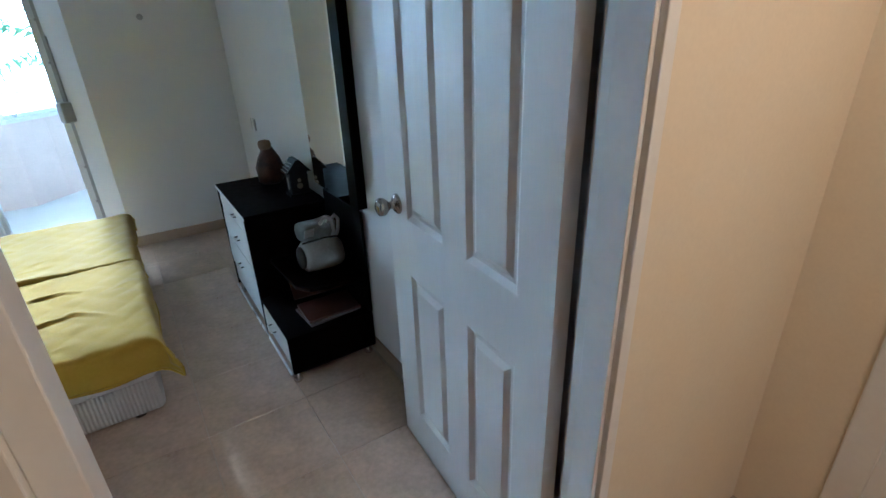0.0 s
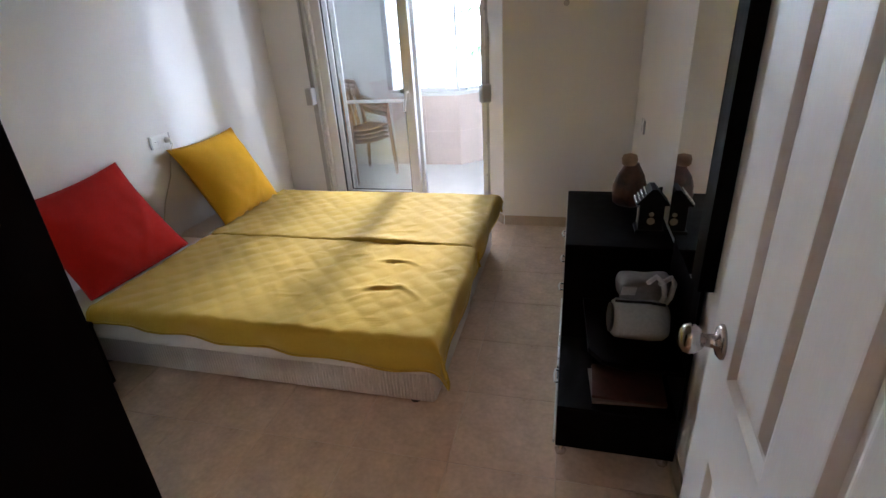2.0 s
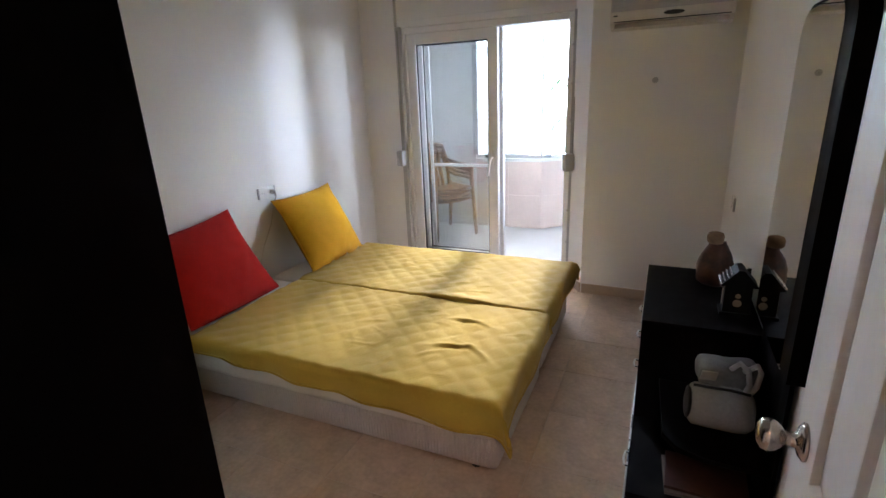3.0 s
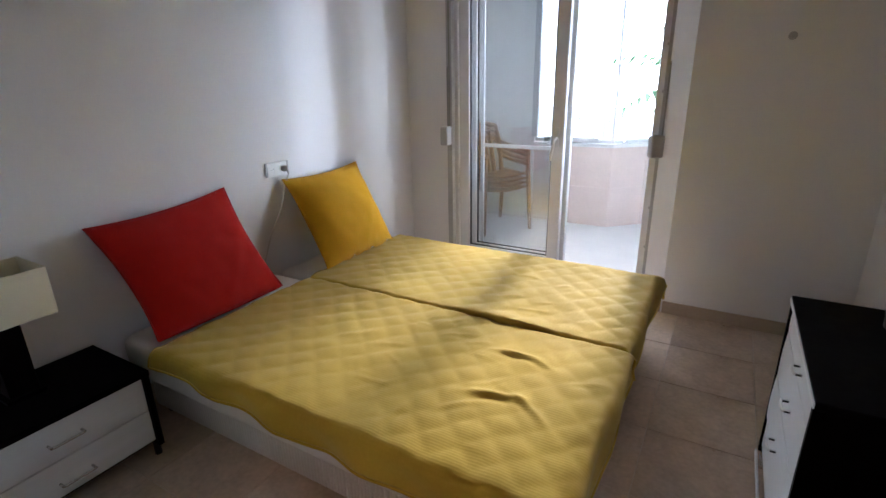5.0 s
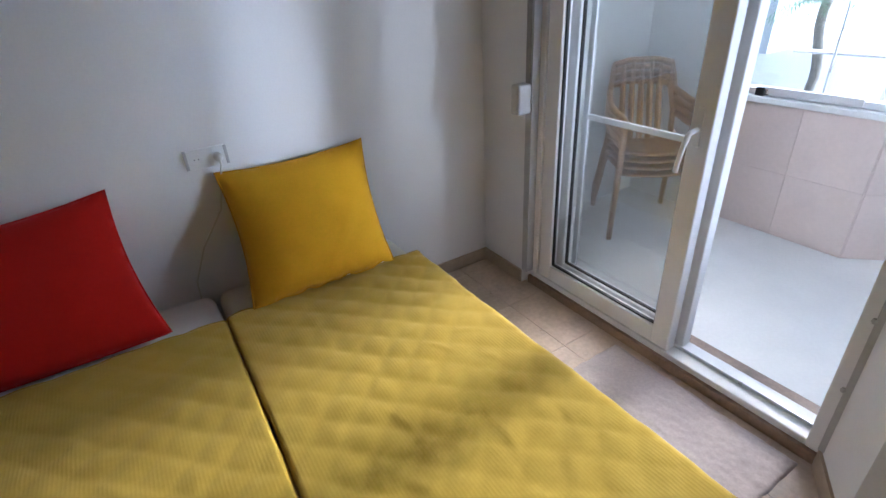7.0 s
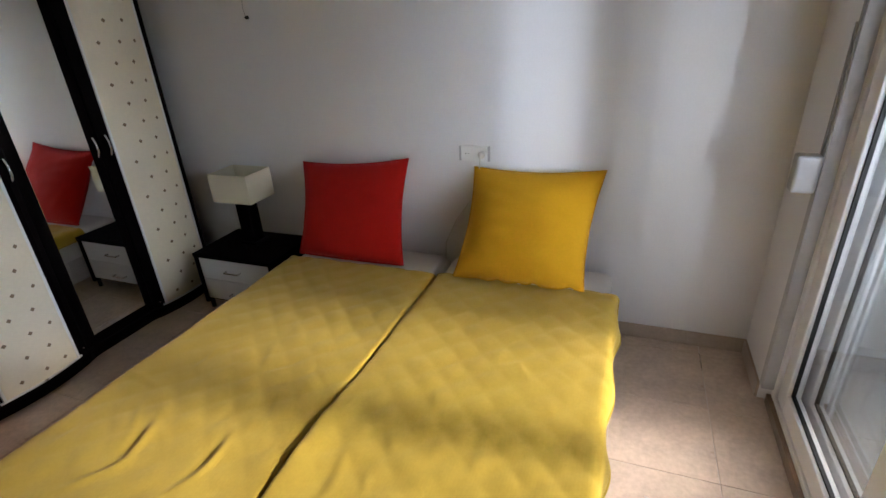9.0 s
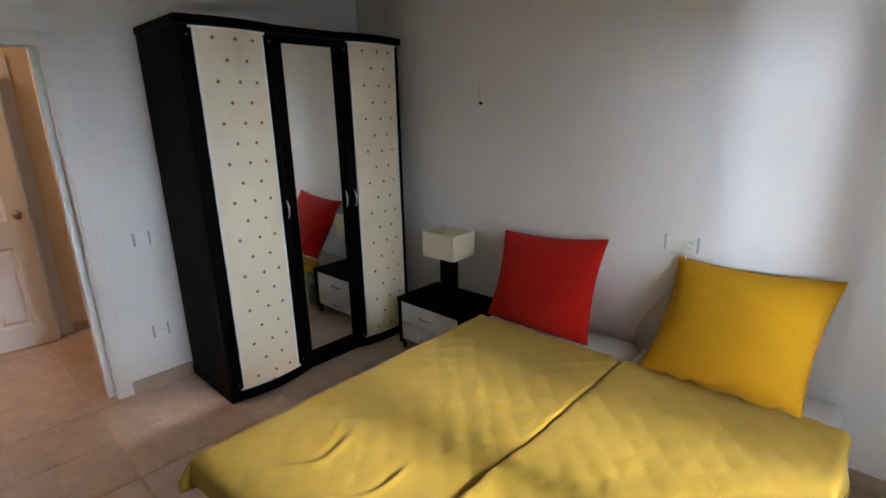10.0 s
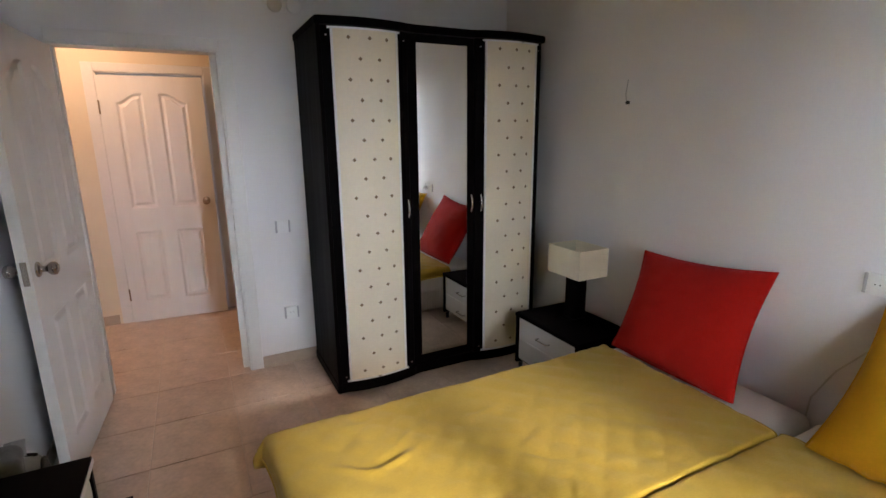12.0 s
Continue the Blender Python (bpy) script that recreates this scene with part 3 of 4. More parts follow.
def coverlet(x0, x1, y0, y1, drop_s, drop_n, drop_e, label, gap_side):
    """a quilted cover that hangs over its edges"""
    r = 0.035
    top = 0.412
    lx, ly = (x1 - x0) + drop_e, drop_s + (y1 - y0) + drop_n

    def over(dist, reach, r):
        """how far out and down the cloth is when it has run dist past the edge"""
        if dist <= 0:
            return dist, 0.0
        q = r * math.pi / 2
        if dist < q:
            a = dist / r
            return r * math.sin(a), r * (1 - math.cos(a))
        return r, r + dist - q

    def at(u, v):
        x = x0 + u * lx
        ds = drop_s * (0.35 + 0.65 * u) if drop_s > 0.05 else drop_s    # it lies askew, lower at the foot
        y = y0 - ds + v * (ly - drop_s + ds)
        wob = 0.012 * noise.noise(Vector((x * 6, y * 6, 5)))
        ex, dz1 = over(x - (x1 - r), drop_e, r)
        rs, rn = (r if drop > 0.05 else 0.014 for drop in (drop_s, drop_n))
        if y < y0 + rs:
            o, dz2 = over((y0 + rs) - y, drop_s, rs)
            yy = y0 + rs - o
        elif y > y1 - rn:
            o, dz2 = over(y - (y1 - rn), drop_n, rn)
            yy = y1 - rn + o
        else:
            yy, dz2 = y, 0.0
        xx = x if x <= x1 - r else x1 - r + ex
        flat = max(0.0, 1 - (dz1 + dz2) / 0.06)
        down = dz1 + dz2
        both = min(dz1, dz2)
        hang = max(dz1, dz2) + 0.18 * both
        z = top - hang + quilt_height(x, y) * (0.35 + 0.65 * flat)
        flare = 0.10 * hang + (0.02 * math.sin(x * 17 + y * 11) + 2.0 * wob) * min(1, hang / 0.08)
        if dz2 > 0.01:
            yy += (-1 if y < (y0 + y1) / 2 else 1) * flare * 0.6 + (0 if both < 0.005 else (-1 if y < (y0 + y1) / 2 else 1) * 0.25 * both)
        if dz1 > 0.01:
            xx += flare * 0.6 + 0.25 * both
        # the free edge by the pillows waves a little
        if u < 0.04:
            xx += 0.012 * noise.noise(Vector((y * 5, 2, 2))) * (1 - u / 0.04)
        # a fold stands up along the gap between the beds
        g = abs(y - gap_side)
        if g < 0.22 and -0.85 < x < -0.02:
            k = math.sin(math.pi * (x + 0.85) / 0.83) ** 2
            if gap_side < (y0 + y1) / 2:
                z += 0.018 * k * math.exp(-(g / 0.06) ** 2)
                yy -= 0.010 * k * math.exp(-(g / 0.05) ** 2)
            else:
                z -= 0.004 * k * math.exp(-(g / 0.03) ** 2)
        return Vector((xx, yy, z))
    bm = sheet(at, 150, 100)
    ob = solo("quilted_bedspread", bm, COVER, label, "bedspread", "bedspreads", smooth=True)
    rim = [at(i / 150, 0) for i in range(151)] + [at(1, j / 100) for j in range(1, 101)] + [at(i / 150, 1) for i in range(149, -1, -1)] + [at(0, j / 100) for j in range(99, -1, -1)]
    part("binding", tube([p + Vector((0, 0, -0.003)) for p in rim], 0.0055, seg=6), COVER, ob, "stitched edge binding", True)
    so = ob.modifiers.new("thick", "SOLIDIFY")
    so.thickness, so.offset = 0.008, -1.0
    return ob


coverlet(-1.59, 0.145, 2.110, 3.028, 0.140, 0.022, 0.105, "mustard yellow quilted bedspread, creased, hanging over the bed foot", 3.032)
coverlet(-1.60, 0.128, 3.036, 3.945, 0.022, 0.095, 0.11, "mustard yellow quilted bedspread, smooth, with a raised fold", 3.052)


def cushion(name, corners, puff, material, label, seam_gaps=False):
    """a square scatter cushion between four corner points: bottom left, bottom right, top right, top left"""
    a, b, c, d4 = [Vector(p) for p in corners]
    nrm = ((b - a).cross(d4 - a)).normalized()
    if nrm.x < 0:
        nrm = -nrm
    bm = bmesh.new()

    def seam_lift(u):
        """the closing seam gapes a little between its buttons"""
        if not seam_gaps:
            return 0.0
        return sum(up * math.exp(-((u - c0) / w0) ** 2) for c0, w0, up in ((0.20, 0.05, 0.010), (0.36, 0.035, 0.020), (0.52, 0.05, 0.014), (0.64, 0.04, 0.024), (0.90, 0.05, 0.022)))

    def side(sign):
        def at(u, v):
            s, t = 2 * u - 1, 2 * v - 1
            e = 0.085
            ss, tt = s * (1 - e * (1 - t * t) * abs(s)), t * (1 - (e if t > 0 else -0.012) * (1 - s * s) * abs(t))
            uu, vv = (ss + 1) / 2, (tt + 1) / 2
            p = a * (1 - uu) * (1 - vv) + b * uu * (1 - vv) + c * uu * vv + d4 * (1 - uu) * vv
            k = max(0.0, 1 - abs(s) ** 2.8) ** 0.65 * max(0.0, 1 - abs(t) ** 2.8) ** 0.65
            k *= 1 + 0.10 * noise.noise(Vector((u * 3, v * 3, sign))) + 0.05 * noise.noise(Vector((u * 8, v * 8, 4)))
            # gravity: fuller towards the bottom
            k *= 1.08 - 0.25 * v
            wr = 0.004 * noise.noise(Vector((u * 14, v * 5, 9 + sign))) * (1 - k)
            pucker = seam_lift(u) * max(0.0, 1 - v / 0.14)
            fold = 0.005 * math.exp(-((u + v * 0.5 - 0.35) / 0.05) ** 2) + 0.004 * math.exp(-((u - v * 0.7 - 0.45) / 0.04) ** 2) - 0.004 * math.exp(-((u * 0.4 + v - 0.85) / 0.05) ** 2)
            return p + nrm * (sign * puff * k + wr + sign * fold * k) + Vector((pucker * 0.4, 0, pucker))
        return at
    sheet(side(1), 36, 36, bm)
    sheet(side(-1), 36, 36, bm)
    bmesh.ops.remove_doubles(bm, verts=bm.verts, dist=0.0006)
    t = thing(name, tuple((a + b) / 2), label, "cushion", "scatter cushions")
    part("cover", bm, material, t, smooth=True)
    cs = [a, b, c, d4, a]
    pts = []
    for p, q in zip(cs, cs[1:]):
        ctr = (a + b + c + d4) / 4
        steps = 40 if p is a else 10
        for i in range(steps):
            s = 2 * i / steps - 1
            m0 = p.lerp(q, i / steps)
            if p is a:
                m0 = m0 + Vector((0.4, 0, 1)) * seam_lift(i / steps)
            midp = (p + q) / 2
            pts.append(m0 + (ctr - midp) * (-0.012 if p is a else 0.085) * (1 - s * s))
    pts.append(pts[0])
    part("piping", tube(pts, 0.004, seg=6), material, t, smooth=True)
    return t


cushion("scatter_cushion", [(-1.617, 2.165, 0.424), (-1.61, 2.838, 0.427), (-1.895, 2.788, 0.940), (-1.878, 2.105, 0.898)], 0.105, RED, "plain red square cushion leaning on the wall")
cushion("scatter_cushion", [(-1.565, 3.14, 0.430), (-1.57, 3.785, 0.428), (-1.88, 3.83, 0.928), (-1.885, 3.17, 0.915)], 0.115, YELLOW, "plain mustard yellow square cushion leaning on the wall", True)

# ---------------------------------------------------------------- the wardrobe
WL, WR, WF, WH = -0.357, -1.80, 1.195, 2.085   # left and right sides, front, height
wd = thing("wardrobe", ((WL + WR) / 2, 0.93, 0), "dark wenge three-door wardrobe with cream dotted panels and a mirror", "wardrobe")
yb = YS + 0.014
part("side_panel", block(WL - 0.022, WL, yb, WF + 0.052, 0.0, WH, 0.002), WENGE, wd)
part("side_panel", block(WR, WR + 0.022, yb, WF, 0.0, WH, 0.002), WENGE, wd)
part("back_panel", block(WR + 0.022, WL - 0.022, yb, yb + 0.006, 0.05, WH), WENGE, wd)
part("bottom", block(WR + 0.022, WL - 0.022, yb + 0.006, WF - 0.02, 0.05, 0.072), WENGE, wd)


def bow(x):
    """how far the curved outer doors stand forward"""
    for a, b in ((-0.865, WL), (WR, -1.305)):
        if a <= x <= b:
            return 0.014 + 0.038 * math.sin(math.pi * (x - a) / (b - a))
    return 0.0


def bowed_slab(x0, x1, y_off, thick, z0, z1, n=14):
    pts = [(x0 + (x1 - x0) * i / n, WF + y_off + bow(x0 + (x1 - x0) * i / n)) for i in range(n + 1)]
    return pts + [(x, y - thick) for x, y in reversed(pts)]


crown = [(WL + 0.006, yb)] + [(WL + 0.006 - i * (WL - WR + 0.024) / 60, WF + 0.035 + bow(min(WL, max(WR, WL + 0.006 - i * (WL - WR + 0.024) / 60)))) for i in range(61)] + [(WR - 0.018, yb)]
part("cornice", prism(crown, WH, WH + 0.042, bev=0.006), WENGE, wd)
plinth = [(WL + 0.004, yb)] + [(WL + 0.004 - i * (WL - WR + 0.008) / 60, WF + 0.028 + bow(min(WL, max(WR, WL + 0.004 - i * (WL - WR + 0.008) / 60)))) for i in range(61)] + [(WR - 0.004, yb)]
part("plinth", prism(plinth, 0.0, 0.062, bev=0.003), WENGE, wd)


def pull(parent, x, y, z):
    pb = tube([(x, y, z + 0.055), (x, y + 0.012, z + 0.052), (x, y + 0.026, z + 0.02), (x, y + 0.028, z - 0.02), (x, y + 0.014, z - 0.05), (x, y, z - 0.055)], 0.006)
    part("handle", pb, CHROME, parent, "chrome bow handle", True)


def outer_door(x0, x1, px0, px1, hx):
    dr = part("door", prism(bowed_slab(x0, x1, 0.022, 0.02, 0, 0), 0.066, WH - 0.004), WENGE, wd, "bowed wenge door")
    part("panel", prism(bowed_slab(px0, px1, 0.026, 0.006, 0, 0), 0.075, WH - 0.014), CREAM, dr, "cream panel printed with small brown diamonds")
    for e in (px0, px1):
        part("edge_strip", prism([(e - 0.006, WF + 0.018 + bow(e)), (e + 0.006, WF + 0.018 + bow(e)), (e + 0.006, WF + 0.030 + bow(e)), (e - 0.006, WF + 0.030 + bow(e))], 0.072, WH - 0.012), TRIMWHITE, dr)
    for z in (0.068, WH - 0.018):
        part("end_strip", prism(bowed_slab(px0 - 0.02, px1 + 0.02, 0.030, 0.012, 0, 0), z, z + 0.010), ALU, dr)
    for r in range(19):
        z = 0.128 + r * 0.1055
        for c in ((0.235, 0.555, 0.83) if r % 2 == 0 else (0.40, 0.70)):
            x = px0 + (px1 - px0) * (1 - c)
            k, slope = 0.0118, (bow(x + 0.005) - bow(x - 0.005)) / 0.01
            dot = bmesh.new()
            dot.faces.new([dot.verts.new((x + dx, WF + 0.0272 + bow(x) + slope * dx, z + dz)) for dx, dz in ((k, 0), (0, k), (-k, 0), (0, -k))])
            part("printed_diamond", dot, DOTS, dr)
    pull(dr, hx, WF + 0.022 + bow(hx), 1.095)
    for z in (0.10, WH - 0.05):
        part("rivet", lathe([(0.006, 0), (0.004, 0.004)], (hx, WF + 0.022 + bow(hx), z), seg=8, axis="y"), CHROME, dr)
        hx2 = x0 + x1 - hx
        part("rivet", lathe([(0.006, 0), (0.004, 0.004)], (hx2, WF + 0.022 + bow(hx2), z), seg=8, axis="y"), CHROME, dr)
    return dr


outer_door(-0.868, WL - 0.024, -0.795, -0.435, -0.842)
outer_door(WR + 0.002, -1.312, -1.745, -1.375, -1.342)
md = part("door", block(-1.308, -0.872, WF, WF + 0.022, 0.066, WH - 0.004, 0.002), WENGE, wd, "wenge door with a tall mirror")
part("mirror", block(-1.258, -0.925, WF + 0.0225, WF + 0.026, 0.125, 2.035, 0.001), MIRROR, md, "tall mirror pane")
pull(md, -1.285, WF + 0.022, 1.095)

# ---------------------------------------------------------------- nightstand and lamp
ns = thing("nightstand", (-1.69, 1.74, 0), "black nightstand with two white drawers", "nightstand")
nx0, nx1, ny0, ny1 = XW + 0.014, -1.505, 1.478, 2.016
part("top", block(nx0, nx1 + 0.016, ny0 - 0.024, ny1 + 0.024, 0.372, 0.396, 0.003), WENGE, ns)
for a in (ny0 - 0.022, ny1):
    part("side_panel", block(nx0, nx1 + 0.012, a, a + 0.022, 0.05, 0.372, 0.002), WENGE, ns)
part("back_panel", block(nx0, nx0 + 0.008, ny0, ny1, 0.06, 0.372), WENGE, ns)
part("bottom", block(nx0 + 0.008, nx1 - 0.02, ny0, ny1, 0.06, 0.078), WENGE, ns)
for z0, z1, zh in ((0.080, 0.218, 0.132), (0.222, 0.368, 0.292)):
    dw = part("drawer", block(nx1 - 0.30, nx1, ny0 + 0.003, ny1 - 0.003, z0, z1, 0.002), DRAWER, ns, "white drawer front")
    hb = tube([(nx1, 1.682, zh), (nx1 + 0.024, 1.682, zh), (nx1 + 0.026, 1.69, zh), (nx1 + 0.026, 1.778, zh), (nx1 + 0.024, 1.786, zh), (nx1, 1.786, zh)], 0.005)
    part("handle", hb, CHROME, dw, "chrome bar handle", True)
for x in (nx0 + 0.05, nx1 - 0.02):
    for y in (ny0 + 0.0, ny1 + 0.005):
        part("leg", tube([(x, y, 0.052), (x, y, 0.0)], 0.014, seg=10), BLACKPL, ns)

lamp = thing("table_lamp", (-1.745, 1.725, 0.396), "table lamp with a square cream shade and dark block base", "lamp")
part("base", block(-1.805, -1.685, 1.665, 1.785, 0.3962, 0.412, 0.003), WENGE, lamp)
part("stem", block(-1.790, -1.700, 1.680, 1.770, 0.412, 0.705, 0.003), WENGE, lamp)
sx0, sx1, sy0, sy1, sz0, sz1 = -1.855, -1.635, 1.585, 1.865, 0.690, 0.862
sh = bmesh.new()
for a, b, c, e in ((sx0, sx1, sy0, sy0 + 0.003), (sx0, sx1, sy1 - 0.003, sy1), (sx0, sx0 + 0.003, sy0 + 0.003, sy1 - 0.003), (sx1 - 0.003, sx1, sy0 + 0.003, sy1 - 0.003)):
    block(a, b, c, e, sz0, sz1, bm=sh)
part("shade", sh, SHADE, lamp, "square cream fabric shade")
part("shade_ring", tube([(sx0 + 0.003, 1.725, 0.712), (sx1 - 0.003, 1.725, 0.712)], 0.003, seg=6), STEEL, lamp)
part("bulb", lathe([(0.012, 0.705), (0.014, 0.73), (0.028, 0.76), (0.03, 0.78), (0.018, 0.802), (0.002, 0.808)], (-1.745, 1.725, 0), seg=14), WHITEPL, lamp, smooth=True)

# ---------------------------------------------------------------- the vanity
va = thing("vanity", (0.84, 2.6, 0), "dark wenge vanity chest with flush white drawers and side shelf", "vanity")
vx0, vx1, vy0, vy1, vz = 0.641, XE - 0.012, 2.486, 3.162, 0.701
part("top", block(vx0 - 0.025, vx1, vy0 - 0.012, vy1 + 0.012, vz - 0.024, vz, 0.003), WENGE, va)
for a in (vy0, vy1 - 0.02):
    part("side_panel", block(vx0 - 0.0245, vx1, a, a + 0.02, 0.05, vz - 0.024, 0.002), WENGE, va)
part("back_panel", block(vx1 - 0.008, vx1, vy0 + 0.02, vy1 - 0.02, 0.06, vz - 0.024), WENGE, va)
part("bottom", block(vx0 + 0.01, vx1 - 0.008, vy0 + 0.02, vy1 - 0.02, 0.055, 0.075), WENGE, va)


part("edge_strip", block(vx0 - 0.028, vx0 - 0.0252, vy0 - 0.010, vy1 + 0.010, vz - 0.020, vz - 0.006), ALU, va)


def vanity_drawer(y0, y1, z0, z1, out0, out1, hy0, hy1, front=DRAWER, look_of="white drawer front"):
    bm = bmesh.new()
    pts = [(vx0 - 0.004 - out0 - (out1 - out0) * i / 6 - 0.003 * math.sin(math.pi * i / 6), z0 + (z1 - z0) * i / 6) for i in range(7)]
    prof = pts + [(vx0 + 0.25, z1), (vx0 + 0.25, z0)]
    rings = [[bm.verts.new((x, y, z)) for x, z in prof] for y in (y0, y1)]
    k = len(prof)
    bm.faces.new(rings[0])
    bm.faces.new(rings[1])
    for i in range(k):
        bm.faces.new((rings[0][i], rings[0][(i + 1) % k], rings[1][(i + 1) % k], rings[1][i]))
    dw = part("drawer", bm, front, va, look_of)
    zh, xh = (z0 + z1) / 2, vx0 - 0.007 - (out0 + out1) / 2
    part("handle", tube([(xh + 0.004, hy0, zh), (xh - 0.02, hy0, zh), (xh - 0.024, (hy0 + hy1) / 2, zh), (xh - 0.02, hy1, zh), (xh + 0.004, hy1, zh)], 0.0045), WHITEPL, dw, "pale bow handle", True)
    for hy in (hy0, hy1):
        part("handle_mount", block(xh - 0.016, xh + 0.006, hy - 0.004, hy + 0.004, zh - 0.003, zh + 0.003, 0.001), GASKET, dw)


vanity_drawer(vy0 + 0.0215, vy1 - 0.0215, 0.578, 0.674, 0.012, 0.010, 2.735, 2.79)
vanity_drawer(vy0 + 0.0215, vy1 - 0.0215, 0.398, 0.574, 0.015, 0.012, 2.755, 2.815)
vanity_drawer(vy0 + 0.0215, vy1 - 0.0215, 0.216, 0.394, 0.019, 0.016, 2.80, 2.865)
part("lower_panel", block(vx0 - 0.018, vx0 + 0.02, vy0 + 0.0215, vy1 - 0.0215, 0.085, 0.212, 0.003), DRAWER, va, "white lower panel")
# the low side unit with open shelves
wy0 = 2.03
part("side_base", block(vx0 + 0.02, vx1, wy0 + 0.0185, vy0 - 0.001, 0.062, 0.2355, 0.003), WENGE, va)
part("side_panel", block(vx0 - 0.0245, vx1, wy0, wy0 + 0.018, 0.05, 0.236, 0.002), WENGE, va)
part("side_top", block(vx0 - 0.0245, vx1 - 0.0125, wy0, vy0 - 0.001, 0.2365, 0.246, 0.002), WENGE, va)
vanity_drawer(wy0 + 0.0195, vy0 - 0.002, 0.085, 0.235, 0.016, 0.012, 2.27, 2.35)
part("side_shelf", prism([(vx0 + 0.06, vy0 - 0.001), (vx0 + 0.075, 2.13), (vx0 + 0.12, 2.065), (vx0 + 0.20, 2.04), (vx1, 2.036), (vx1, vy0 - 0.001)], 0.428, 0.448, bev=0.002), WENGE, va)
part("side_back", block(vx1 - 0.012, vx1, wy0, vy0 - 0.001, 0.245, vz + 0.06), WENGE, va)
for x, y in ((vx0 - 0.004, wy0 + 0.024), (vx1 - 0.03, wy0 + 0.035), (vx0 - 0.006, vy1 - 0.04), (vx1 - 0.03, vy1 - 0.04)):
    part("foot", lathe([(0.020, 0), (0.022, 0.01), (0.014, 0.02), (0.014, 0.062)], (x, y, 0), seg=12), CHROME, va, "chrome foot", True)
part("front_rail", block(vx0 - 0.036, vx0 - 0.027, wy0 + 0.02, vy1 - 0.02, 0.040, 0.058, 0.003), ALU, va)

# the tall mirror on the wall behind it
my0, my1, mzt, mx = 1.985, 2.515, 1.80, 1.0


def arch_outline(y0, y1, z0, z1, r):
    pts = [(y0, z0), (y1, z0)]
    for i in range(9):
        a = math.pi / 2 * i / 8
        pts.append((y1 - r + r * math.cos(a), z1 - r + r * math.sin(a)))
    for i in range(9):
        a = math.pi / 2 + math.pi / 2 * i / 8
        pts.append((y0 + r + r * math.cos(a), z1 - r + r * math.sin(a)))
    return pts


def slab_x(pts, x0, x1, bev=0.0):
    bm = bmesh.new()
    lo = [bm.verts.new((x0, y, z)) for y, z in pts]
    hi = [bm.verts.new((x1, y, z)) for y, z in pts]
    k = len(pts)
    bm.faces.new(lo)
    bm.faces.new(hi)
    for i in range(k):
        bm.faces.new((lo[i], lo[(i + 1) % k], hi[(i + 1) % k], hi[i]))
    return bm


wm = thing("wall_mirror", (1.02, 2.26, 0.79), "tall round-cornered mirror on a black backing board", "mirror")
part("backing", slab_x(arch_outline(my0, my1, 0.79, mzt, 0.10), mx + 0.004, XE - 0.002), WENGE, wm)
part("mirror", slab_x(arch_outline(my0 + 0.075, my1 - 0.004, 0.795, mzt - 0.012, 0.09), mx - 0.001, mx + 0.0035), MIRROR, wm, "mirror pane")

# on the vanity
vs = thing("urn", (0.885, 2.955, vz), "small brown clay urn with a tan cap on the vanity", "urn")
ub = lathe([(0.050, 0), (0.068, 0.02), (0.080, 0.06), (0.076, 0.10), (0.058, 0.15), (0.040, 0.185), (0.033, 0.20), (0.033, 0.205)], (0.885, 2.955, vz + 0.0005), seg=36)
for v in ub.verts:
    c = v.co - Vector((0.885, 2.955, 0))
    k = 1 + 0.24 * noise.noise(Vector((c.x * 26, c.y * 26, c.z * 20))) + 0.08 * noise.noise(Vector((c.x * 70, c.y * 70, c.z * 60)))
    v.co.x, v.co.y = 0.90 + c.x * k, 2.985 + c.y * k
part("body", ub, VASE, vs, smooth=True)
part("cap", lathe([(0.029, 0.205), (0.034, 0.212), (0.036, 0.235), (0.030, 0.25), (0.012, 0.256)], (0.885, 2.955, vz), seg=20), VASETOP, vs, "tan cap", True)

ln = thing("lantern", (0.935, 2.66, vz), "small black house-shaped lantern with a slatted roof", "lantern")
lx, ly, lz = 0.955, 2.665, vz + 0.0005
part("base", block(lx - 0.058, lx + 0.058, ly - 0.045, ly + 0.045, lz, lz + 0.014, 0.002), LANTERN, ln)
part("body", block(lx - 0.048, lx + 0.048, ly - 0.037, ly + 0.037, lz + 0.014, lz + 0.13, 0.002), LANTERN, ln)
roof = bmesh.new()
pts = [(lx - 0.066, lz + 0.128), (lx + 0.066, lz + 0.128), (lx + 0.01, lz + 0.195), (lx - 0.01, lz + 0.195)]
lo = [roof.verts.new((x, ly - 0.052, z)) for x, z in pts]
hi = [roof.verts.new((x, ly + 0.052, z)) for x, z in pts]
roof.faces.new(lo)
roof.faces.new(hi)
for i in range(4):
    roof.faces.new((lo[i], lo[(i + 1) % 4], hi[(i + 1) % 4], hi[i]))
part("roof", roof, LANTERN, ln)
for k in range(4):
    z = lz + 0.138 + k * 0.013
    off = 0.064 - k * 0.0108
    part("roof_slat", tube([(lx - off, ly - 0.045, z), (lx - off, ly + 0.045, z)], 0.003, seg=6), CHROME, ln)
part("motif", slab_x(arch_outline(ly - 0.012, ly + 0.012, lz + 0.035, lz + 0.10, 0.010), lx - 0.0505, lx - 0.0485), AMBER, ln)
mo = bmesh.new()
lathe([(0.010, -0.0375), (0.016, -0.0385), (0.010, -0.0395)], (lx, ly, lz + 0.055), bm=mo, seg=14, axis="y")
lathe([(0.006, -0.0375), (0.010, -0.0385), (0.006, -0.0395)], (lx, ly, lz + 0.085), bm=mo, seg=14, axis="y")
part("motif", mo, AMBER, ln)
